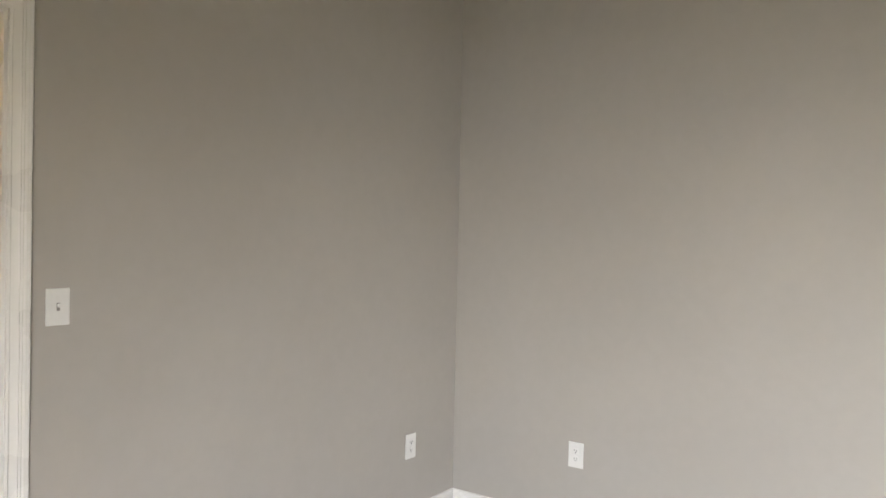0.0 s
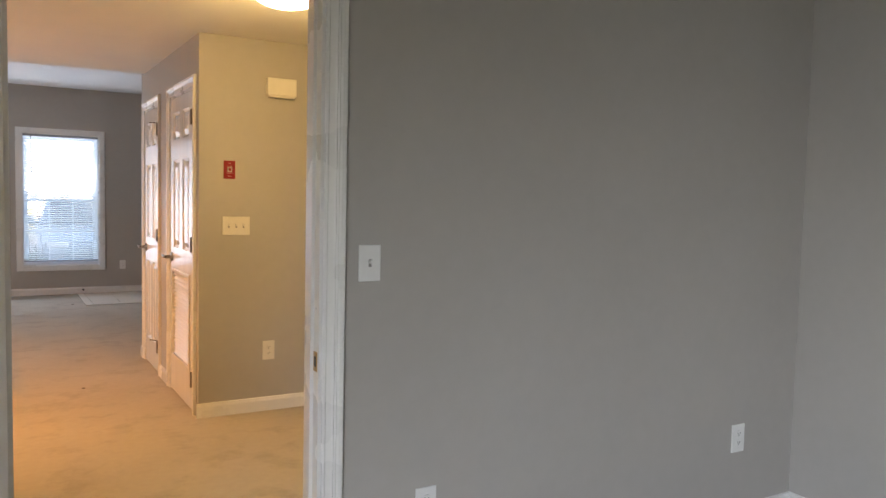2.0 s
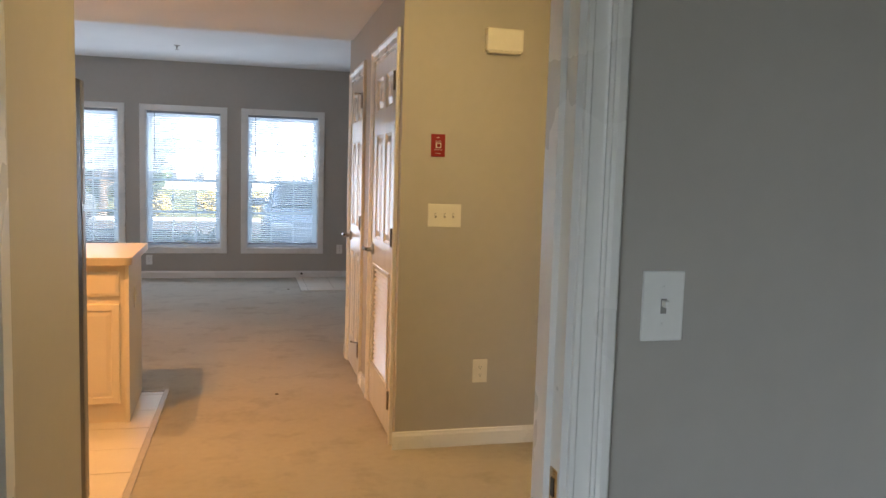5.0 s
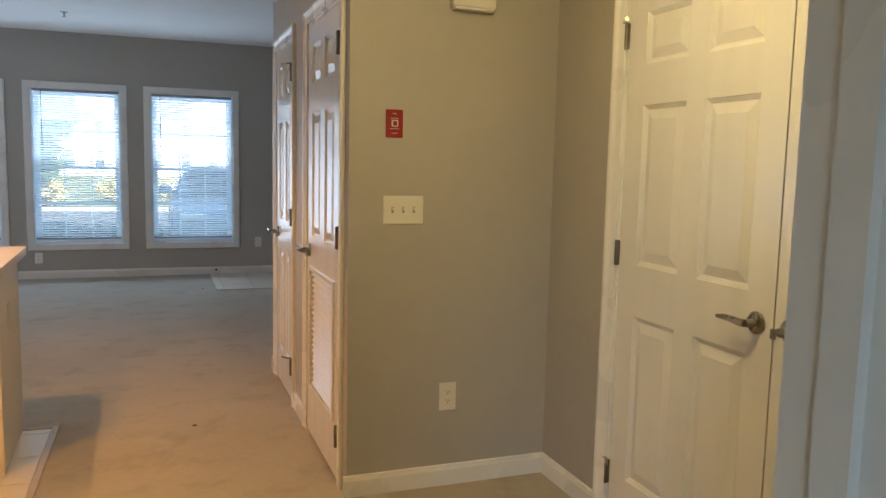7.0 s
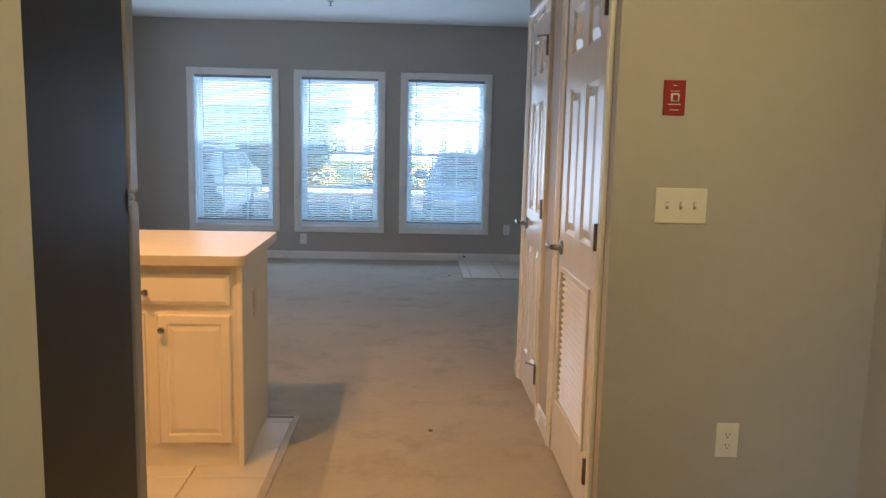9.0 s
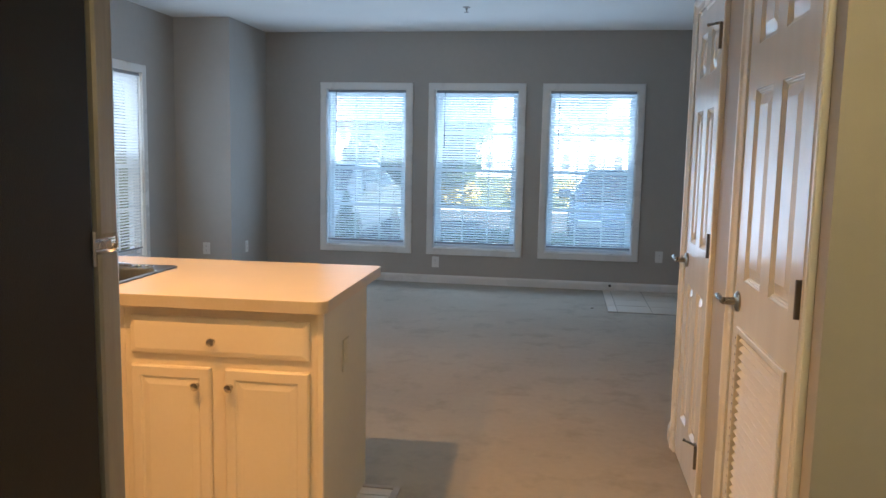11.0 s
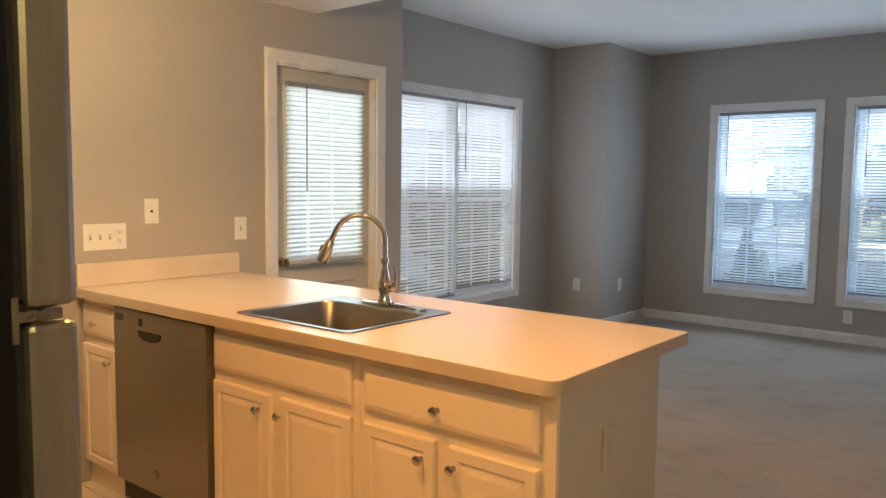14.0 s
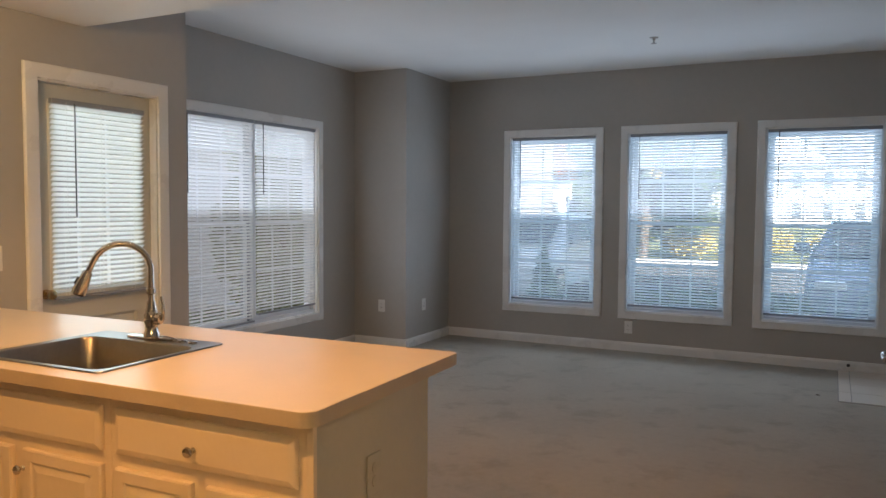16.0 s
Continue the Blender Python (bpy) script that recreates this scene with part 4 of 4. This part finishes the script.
for hx in (-0.61, 0.0, 0.61):
    h = part("spot_head", turned([(0.011, -0.06), (0.011, -0.10), (0.03, -0.115), (0.038, -0.15), (0.040, -0.215), (0.036, -0.215), (0.034, -0.16), (0.010, -0.155)], 18, "z", (hx, 0, 0)), BRASS, tl, "", True)
    part("swivel", turned([(0.018, -0.075), (0.022, -0.088), (0.018, -0.100)], 14, "z", (hx, 0, 0)), BRASS, h, "", True)
dl = thing("downlight", pose(-0.385, 6.03, ZL), "small recessed ceiling downlight, lit", "downlight")
part("trim_ring", turned([(0.062, 0), (0.060, -0.006), (0.046, -0.008), (0.044, -0.001)], 24), TRIM, dl, "", True)

# hall dome light and sprinkler heads
dome = thing("dome_light", pose(1.57, 3.74, ZL), "lit opal glass dome ceiling light in the hall", "ceiling light")
part("base", turned([(0.165, 0), (0.165, -0.018), (0.15, -0.025)], 32), BRASS, dome, "", True)
glass = turned([(0.176 * math.cos(a), -0.024 - 0.088 * math.sin(a)) for a in [math.pi / 2 * k / 10 * 0.97 for k in range(11)]], 36)
shade = part("shade", glass, DOME, dome, "glowing opal glass bowl", True)
shade.visible_shadow = False


def sprinkler(x, y, z):
    s = thing("sprinkler_head", pose(x, y, z), "small metal fire sprinkler head on the ceiling", "sprinkler", "ceiling sprinklers")
    part("escutcheon", turned([(0.036, 0), (0.034, -0.004), (0.016, -0.008)], 18), NICKEL, s, "", True)
    part("body", turned([(0.012, -0.004), (0.012, -0.02), (0.006, -0.024), (0.006, -0.045)], 12), NICKEL, s, "", True)
    part("deflector", turned([(0.022, -0.045), (0.022, -0.048), (0.004, -0.05)], 14), NICKEL, s, "", True)


sprinkler(-0.04, 10.37, ZH)
sprinkler(1.37, 3.98, ZL)


# ---- plates and small fittings ----
def plate(m, w, h, label, category, gangs, mat=None, group="", slot=None):
    """A wall plate with its middle at m, facing -y; gangs: a kind for each bay, of 'switch', 'outlet' or 'jack'."""
    mat = mat or WPLATE
    root = thing("wall_plate", m, label, category, group)
    part("cover", boxes(((-w / 2, -0.006, -h / 2), (w / 2, 0, h / 2)), bevel=0.0025), mat, root)
    n = len(gangs)
    for i, g in enumerate(gangs):
        x = (i - (n - 1) / 2) * 0.046
        if g == "switch":
            part("slot", boxes(((x - 0.005, -0.0068, -0.012), (x + 0.005, -0.0055, 0.012))), SHADE, root)
            part("toggle", boxes(((x - 0.0038, -0.018, -0.001), (x + 0.0038, -0.006, 0.010)), bevel=0.0015), mat, root)
        elif g == "outlet":
            for z in (-0.0195, 0.0195):
                o = part("socket", turned([(0.0165, -0.0055), (0.0165, -0.008), (0.0155, -0.0085)], 18, "y", (x, 0, z)), mat, root)
                part("slot", boxes(((x - 0.0075, -0.0092, z - 0.001), (x - 0.0055, -0.0082, z + 0.008)), ((x + 0.0055, -0.0092, z - 0.001), (x + 0.0075, -0.0082, z + 0.007)),
                                   ((x - 0.0022, -0.0092, z - 0.009), (x + 0.0022, -0.0082, z - 0.0045))), slot or DARK, o)
        elif g == "jack":
            part("jack", boxes(((x - 0.006, -0.0075, -0.006), (x + 0.006, -0.0055, 0.006))), DARK, root)
        for z in ((-0.030, 0.030) if g != "outlet" else (0,)):
            part("screw", turned([(0.0032, -0.0055), (0.003, -0.0072)], 8, "y", (x, 0, z)), NICKEL if g == "x" else mat, root)
    return root


def outlet(m, label="white duplex electrical outlet plate on the wall", mat=None, slot=None):
    return plate(m, 0.078, 0.122, label, "outlet", ["outlet"], mat, "wall outlets", slot)


plate(pose(1.397, YA, 1.194), 0.074, 0.114, "white single light switch plate beside the bedroom door", "light switch", ["switch"])
outlet(pose(1.615, YA, 0.385))
outlet(pose(3.16, YA, 0.393))
outlet(pose(3.536, 1.715, 0.40, 0, 0, -90))
plate(pose(1.701, YR, 1.199), 0.172, 0.116, "ivory triple light switch plate in the hall", "light switch", ["switch"] * 3, PLATE)
outlet(pose(1.915, YR, 0.394), "ivory duplex electrical outlet plate in the hall", PLATE)
ch = thing("door_chime", pose(1.978, YR, 2.074), "cream plastic door chime box high on the hall wall", "door chime")
part("cover", boxes(((-0.095, -0.05, -0.05), (0.095, 0, 0.06)), bevel=0.006), PLATE, ch)
part("vent", boxes(*[((-0.03 + i * 0.012, -0.044, -0.0525), (-0.024 + i * 0.012, -0.012, -0.0495)) for i in range(6)]), DARK, ch)
part("lower_lip", boxes(((-0.085, -0.046, -0.06), (0.085, -0.004, -0.05)), bevel=0.003), PLATE, ch)
rp = thing("emergency_plate", pose(1.658, YR, 1.548), "red emergency switch plate with illegible white lettering", "switch plate")
part("cover", boxes(((-0.036, -0.006, -0.056), (0.036, 0, 0.056)), bevel=0.0025), RED, rp)
for half, z in ((0.008, 0.038), (0.016, 0.020), (0.020, -0.022), (0.013, -0.040)):
    part("lettering", boxes(((-half, -0.0068, z), (half, -0.0058, z + 0.0018))), WPLATE, rp)
part("switch_guard", boxes(((-0.014, -0.013, -0.013), (0.014, -0.006, 0.014)), bevel=0.003), WPLATE, rp)
part("toggle", boxes(((-0.008, -0.018, -0.009), (0.008, -0.012, 0.009)), bevel=0.002), RED, rp)
plate(pose(XL, 5.755, 1.136, 0, 0, 90), 0.205, 0.122, "white four-gang plate with three switches and an outlet above the worktop", "light switch", ["switch", "switch", "switch", "outlet"])
plate(pose(XL, 5.987, 1.250, 0, 0, 90), 0.074, 0.122, "white wall plate with one small jack", "wall plate", ["jack"])
plate(pose(XL, 6.496, 1.149, 0, 0, 90), 0.076, 0.122, "white single light switch plate beside the back door", "light switch", ["switch"])
outlet(pose(-0.50, YN, 0.235))
outlet(pose(1.92, YN, 0.385))
outlet(pose(-2.755, 10.727, 0.41))
outlet(pose(-2.479, 11.10, 0.40, 0, 0, 90))
outlet(ISLE @ pose(2.475, 0.31, 0.655, 0, 0, 90), "greige-painted outlet plate on the end of the peninsula", PANEL, PANEL)
ep = thing("electrical_panel", pose(XL, 5.325, 1.134, 0, 0, 90), "white flush wall panel cover in the kitchen", "wall panel")
part("frame", sweep(bmesh.new(), plain_prof(0.035), [(-0.15, 0.035, -1, -1), (0.15, 0.035, 1, -1), (0.15, 0.98, 1, 1), (-0.15, 0.98, -1, 1)], True), TRIM, ep)
part("door", boxes(((-0.15, -0.010, 0.035), (0.15, 0, 0.98))), TRIM, ep)

js = thing("cable_jack", pose(1.42, YN - 0.014, 0.055), "small black cable jack on the baseboard", "cable jack")
part("collar", turned([(0.014, 0), (0.014, -0.006), (0.008, -0.008)], 12, "y"), DARK, js)
part("plug", turned([(0.006, -0.006), (0.006, -0.022), (0.002, -0.024)], 10, "y"), DARK, js)

# ---- tiles ----
def tiles(root, x0, x1, y0, y1, size, keep):
    tile = mesh_of("tile", box(bmesh.new(), (0.0025, 0.0025, -0.008), (size - 0.0025, size - 0.0025, 0.003), 0.0015, 1), TILE)
    cut = {}
    y = y0
    while y < y1 - 0.02:
        h = min(size, y1 - y)
        x = x1
        while x > x0 + 0.02:
            w = min(size, x - x0)
            if keep(x - w, x, y, y + h):
                key = (round(w, 3), round(h, 3))
                if key not in cut:
                    cut[key] = tile if key == (size, size) else mesh_of("tile", box(bmesh.new(), (0.0025, 0.0025, -0.008), (w - 0.0025, h - 0.0025, 0.003), 0.0015, 1), TILE)
                part("tile", cut[key], TILE, root, m=pose(x - w, y, random.uniform(-0.0006, 0.0006)))
            x -= size
        y += size


tiles(kitchen_floor, XL, XT - 0.005, 3.7, 6.31, 0.318, lambda a, b, c, d: True)
entry = structure("floor_entry", boxes(((1.335, 10.45, 0.0), (3.98, 11.66, 0.004))), GROUT, "pale ceramic tile patch on the carpet at the entry", "tile floor")
tiles(entry, 1.34, 3.97, 10.455, 11.655, 0.318, lambda a, b, c, d: True)
for o in entry.children:
    o.location.z += 0.006
for x, y, s in ((1.20, 10.60, 0.018), (0.92, 6.15, 0.013)):
    c = turned([(s, 0.001), (s * 0.7, 0.006), (s * 0.2, 0.008)], 9, "z", (0, 0, 0))
    tagged(part("debris", c, BARK, None, m=pose(x, y, 0, 0, 0, 40 * s * 100)), "small dark crumb lying on the carpet", "debris", "crumbs on the carpet")

# ---- outside ----
structure("ground", boxes(((-900, -900, -0.40), (900, 900, -0.17))), GRASS, "patchy autumn lawn to the horizon", "lawn")
structure("road", boxes(((-80, 14.2, -0.169), (80, 26.0, -0.160))), ASPHALT, "grey asphalt parking road", "road")
structure("pavement", boxes(((-80, 12.9, -0.169), (80, 13.9, -0.10))), CONCRETE, "concrete pavement in front of the building", "pavement")
structure("kerb", boxes(((-80, 26.0, -0.169), (80, 26.2, -0.04))), CONCRETE, "concrete kerb of the parking road", "kerb")
structure("porch", boxes(((-6.5, 5.5, -0.169), (-3.24, 11.0, -0.06))), CONCRETE, "concrete patio beside the flat", "patio")


def foliage(bm, centre, size, count, leaf, rng):
    """Many small leaf blades scattered through an uneven clump."""
    for _ in range(count):
        d = Vector((rng.gauss(0, 1), rng.gauss(0, 1), rng.gauss(0, 1))).normalized() * rng.uniform(0.35, 1.0) ** 0.6
        p = Vector(centre) + Vector((d.x * size[0], d.y * size[1], d.z * size[2]))
        u = Vector((rng.uniform(-1, 1), rng.uniform(-1, 1), rng.uniform(-1, 1))).normalized()
        v = u.orthogonal().normalized()
        s = leaf * rng.uniform(0.6, 1.3)
        bm.faces.new([bm.verts.new(p + q) for q in (u * s, v * s * 0.55, -u * s, -v * s * 0.55)])


def tree(x, y, h, r, mat, label, seed, count=2600, low=0.35, limbs=9):
    rng = random.Random(seed)
    root = thing("tree", pose(x, y, -0.17), label, "tree", "trees outside")
    part("trunk", tube([(0, 0, 0), (0.05, 0, h * 0.25), (-0.04, 0.06, h * 0.55), (0.03, 0, h * 0.85)], [h * 0.03, h * 0.024, h * 0.016, h * 0.005], 10), BARK, root, "", True)
    crown = bmesh.new()
    for i in range(limbs):
        a, k = rng.uniform(0, 6.28), rng.uniform(low, 0.9)
        tip = (r * 0.7 * math.cos(a), r * 0.7 * math.sin(a), h * (0.22 + 0.70 * k))
        part("limb", tube([(0, 0, h * 0.22 * (0.7 + k)), (tip[0] * 0.5, tip[1] * 0.5, tip[2] * 0.85), tip], [h * 0.012, h * 0.008, h * 0.003], 6), BARK, root, "", True)
        foliage(crown, tip, (r * 0.45, r * 0.45, h * 0.16), count // limbs, 0.14, rng)
    part("crown", crown, mat, root)


def shrub(x, y, w, h, mat, label, seed, count=1200, leaf=0.05):
    rng = random.Random(seed)
    root = thing("shrub", pose(x, y, -0.17), label, "shrub", "shrubs outside")
    bm = bmesh.new()
    for i in range(5):
        foliage(bm, (rng.uniform(-w, w) * 0.3, rng.uniform(-w, w) * 0.2, h * rng.uniform(0.42, 0.6)), (w * 0.36, w * 0.3, h * 0.42), count // 5, leaf, rng)
    part("leaves", bm, mat, root)
    part("stems", tube([(0, 0, 0), (0.03, 0.02, h * 0.5), (-0.03, 0, h * 0.8)], [0.03, 0.02, 0.008], 7), BARK, root)


def house(x, y, w, d, h, storeys, seed, label):
    root = thing("house", pose(x, y, -0.17), label, "house", "houses across the road")
    part("wall", boxes(((-w / 2, 0, 0), (w / 2, d, h))), SIDING, root, "white siding")
    bm = bmesh.new()
    n = 0.5
    a = [bm.verts.new(p) for p in ((-w / 2 - n, -n, h), (w / 2 + n, -n, h), (w / 2 + n, d + n, h), (-w / 2 - n, d + n, h), (-w / 2 - n, d / 2, h + d * 0.42), (w / 2 + n, d / 2, h + d * 0.42))]
    for q in ((0, 1, 5, 4), (3, 4, 5, 2), (0, 4, 3), (1, 2, 5), (0, 3, 2, 1)):
        bm.faces.new([a[i] for i in q])
    part("roof", bm, ROOF, root, "grey shingle roof")
    for gx in (-w * 0.28, w * 0.28):
        gw = w * 0.22
        bm = bmesh.new()
        v = [bm.verts.new(p) for p in ((gx - gw, -0.6, h), (gx + gw, -0.6, h), (gx, -0.6, h + gw * 0.9), (gx - gw, d * 0.4, h), (gx + gw, d * 0.4, h), (gx, d * 0.4, h + gw * 0.9))]
        for q in ((0, 1, 2), (0, 2, 5, 3), (1, 4, 5, 2), (3, 5, 4), (0, 3, 4, 1)):
            bm.faces.new([v[i] for i in q])
        part("gable", bm, SIDING, root)
    cols = int(w / 2.1)
    for s in range(storeys):
        for c in range(cols):
            wx, wz = -w / 2 + (c + 0.5) * w / cols, 0.7 + s * 2.3
            wi = part("window", boxes(((wx - 0.42, -0.06, wz), (wx + 0.42, 0.02, wz + 1.4))), VINYL, root)
            for z0 in (0.09, 0.74):
                part("pane", boxes(((wx - 0.33, -0.07, wz + z0), (wx + 0.33, -0.062, wz + z0 + 0.57))), FARGLASS, wi)


def car(x, y, rz, mat, label, tall=0.0):
    """A parked car, its front towards local +x, on four wheels."""
    root = thing("car", pose(x, y, -0.16, 0, 0, rz), label, "car", "parked cars")

    def hull(prof, half, top, z_top):
        bm = bmesh.new()
        a, b = ([bm.verts.new((px, s * (half - (half - top) * max(0, (pz - 0.9) / (z_top - 0.9))), pz)) for px, pz in prof] for s in (-1, 1))
        for i in range(len(prof)):
            j = (i + 1) % len(prof)
            bm.faces.new((a[i], a[j], b[j], b[i]))
        bm.faces.new(a[::-1])
        bm.faces.new(b)
        return bm
    zt = 1.46 + tall
    bm = hull([(-2.25, 0.32), (-2.32, 0.62), (-2.2, 0.98), (-1.5, 1.02), (0.75, 0.96), (1.7, 0.86), (2.2, 0.70), (2.3, 0.45), (2.2, 0.28)], 0.89, 0.86, zt)
    bmesh.ops.bevel(bm, geom=bm.edges[:], offset=0.07, segments=3, affect="EDGES")
    body = part("body", bm, mat, root, "", True)
    cab = hull([(-1.95, 0.95), (-1.35, zt - 0.08), (-0.7, zt), (0.05, zt - 0.01), (0.40, zt - 0.08), (1.15, 0.92)], 0.86, 0.62, zt)
    bmesh.ops.bevel(cab, geom=cab.edges[:], offset=0.05, segments=3, affect="EDGES")
    part("cabin", cab, mat, root, "", True)
    part("windscreen", boxes(((-0.012, -0.62, 0.0), (0.012, 0.62, 0.66))), FARGLASS, root, "dark windscreen glass", False, pose(1.10, 0, 0.99, 0, -52, 0))
    part("rear_window", boxes(((-0.012, -0.58, 0.0), (0.012, 0.58, 0.50))), FARGLASS, root, "dark rear glass", False, pose(-1.90, 0, 1.03, 0, 50, 0))
    for s in (-1, 1):
        for x0, x1, u0, u1 in ((-1.45, -0.48, -1.15, -0.48), (-0.40, 0.82, -0.40, 0.30)):
            bm = bmesh.new()
            q = [bm.verts.new(p) for p in ((x0, s * 0.855, 1.0), (x1, s * 0.855, 1.0), (u1, s * 0.685, zt - 0.11), (u0, s * 0.685, zt - 0.11))]
            bm.faces.new(q)
            bmesh.ops.solidify(bm, geom=bm.faces[:], thickness=0.03)
            part("side_window", bm, FARGLASS, root, "dark side glass")
        mr = part("wing_mirror", boxes(((0.66, s * 0.98 - 0.10, 0.96), (0.80, s * 0.98 + 0.10, 1.10)), bevel=0.03), mat, root)
        part("mirror_arm", boxes(((0.70, s * 0.87 - 0.06, 0.97), (0.76, s * 0.87 + 0.06, 1.0))), DARK, mr)
        part("headlight", boxes(((2.08, s * 0.62 - 0.17, 0.62), (2.27, s * 0.62 + 0.17, 0.72)), bevel=0.03), WPLATE, body, "clear headlight")
        part("tail_light", boxes(((-2.31, s * 0.66 - 0.14, 0.72), (-2.18, s * 0.66 + 0.14, 0.88)), bevel=0.02), RED, body, "red tail light")
        for wx in (-1.4, 1.42):
            wh = part("wheel", turned([(0.27, -0.11), (0.32, -0.09), (0.33, 0), (0.32, 0.09), (0.27, 0.11)], 24, "y", (wx, s * 0.80, 0.33)), TYRE, root, "", True)
            part("rim", turned([(0.21, -0.115), (0.19, -0.12), (0.05, -0.105), (0.05, 0.105), (0.19, 0.12), (0.21, 0.115)], 18, "y", (wx, s * 0.80, 0.33)), STEEL, wh, "", True)


car(1.88, 16.4, -90, CARBLUE, "blue-grey car parked nose-in outside the tall window", -0.06)
car(-3.35, 16.9, -90, CARWHITE, "white car parked nose-in behind the cone shrub")
car(8.9, 18.9, 90, CARWHITE, "white parked car beside the pavement")
shrub(0.0, 13.3, 2.2, 0.70, LEAF, "low rounded green hedge under the window", 3, 2500, 0.045)
cone = thing("shrub", pose(-2.2, 14.0, -0.17), "upright cone-shaped dark green shrub by the window", "shrub", "shrubs outside")
bm = bmesh.new()
rng = random.Random(4)
for i in range(9):
    foliage(bm, (rng.uniform(-0.03, 0.03), rng.uniform(-0.03, 0.03), 0.14 + 0.10 * i), (0.30 * (1 - i / 9.5), 0.30 * (1 - i / 9.5), 0.11), 330 - 26 * i, 0.04, rng)
part("leaves", bm, LEAF, cone)
part("stems", tube([(0, 0, 0), (0.02, 0, 0.5), (0, 0.01, 0.92)], [0.03, 0.02, 0.006], 7), BARK, cone)
for i in range(9):
    x, y = -7.0 + i * 2.1, 30.0 + 1.2 * math.sin(i * 2.3)
    shrub(x, y, 1.6, 0.9, LEAFY, "yellow autumn shrub across the road", 20 + i, 900, 0.09)
tree(-3.7, 27.0, 5.0, 2.1, LEAF, "leafy green tree across the road", 5, 16000, 0.0, 20)
tree(-9.4, 33.0, 5.6, 2.8, LEAFR, "russet autumn tree across the road", 6, 5200)
tree(-6.8, 42.0, 5.4, 2.6, LEAFY, "yellow autumn tree across the road", 9, 4200)
tree(14.0, 58.0, 9.0, 4.4, LEAFR, "russet autumn tree across the road", 7, 4000)
tree(-9.0, 50.0, 5.8, 2.9, LEAFR, "russet autumn tree across the road", 11, 4500)
tree(-12.5, 58.0, 6.4, 3.4, LEAFY, "yellow autumn tree across the road", 12, 4500)
house(2.0, 68, 17, 11, 4.9, 2, 1, "two-storey white house with gables and a grey roof")
house(-27, 72, 22, 11, 4.9, 2, 2, "two-storey white house with gables and a grey roof")
house(30, 72, 22, 11, 4.9, 2, 3, "two-storey white house with gables and a grey roof")

# neighbouring block beside the patio, its end wall clad in lapped boards
nb = thing("neighbour_building", pose(-7.2, 3.0, -0.17), "pale pinkish-grey clapboard end wall of the next building", "building")
part("wall", boxes(((-6.0, 0, 0), (0, 26.0, 7.5))), CLAPBOARD, nb, "pale clapboard wall")
bm = bmesh.new()
for i in range(40):
    z = 0.25 + i * 0.18
    v = [bm.verts.new((x, y, zz)) for y in (0.02, 25.98) for x, zz in ((0.001, z), (0.022, z), (0.006, z + 0.178), (0.001, z + 0.178))]
    for q in ((0, 4, 5, 1), (1, 5, 6, 2), (2, 6, 7, 3), (0, 1, 2, 3), (7, 6, 5, 4)):
        bm.faces.new([v[k] for k in q])
tagged(part("clapboards", bm, CLAPBOARD, nb), kind="stuff")
rf = bmesh.new()
v = [rf.verts.new(p) for p in ((-6.4, -0.4, 7.5), (0.4, -0.4, 7.5), (0.4, 26.4, 7.5), (-6.4, 26.4, 7.5), (-3.0, -0.4, 9.6), (-3.0, 26.4, 9.6))]
for q in ((0, 1, 4), (1, 2, 5, 4), (2, 3, 5), (3, 0, 4, 5), (0, 3, 2, 1)):
    rf.faces.new([v[k] for k in q])
part("roof", rf, ROOF, nb, "grey shingle roof")
tree(-5.5, 12.7, 4.2, 1.0, LEAFG, "slim yellow-green tree beside the patio", 15, 2600, 0.0, 16)
shrub(-4.6, 11.7, 1.2, 1.1, LEAFG, "leafy green shrub by the double window", 31, 1500, 0.05)
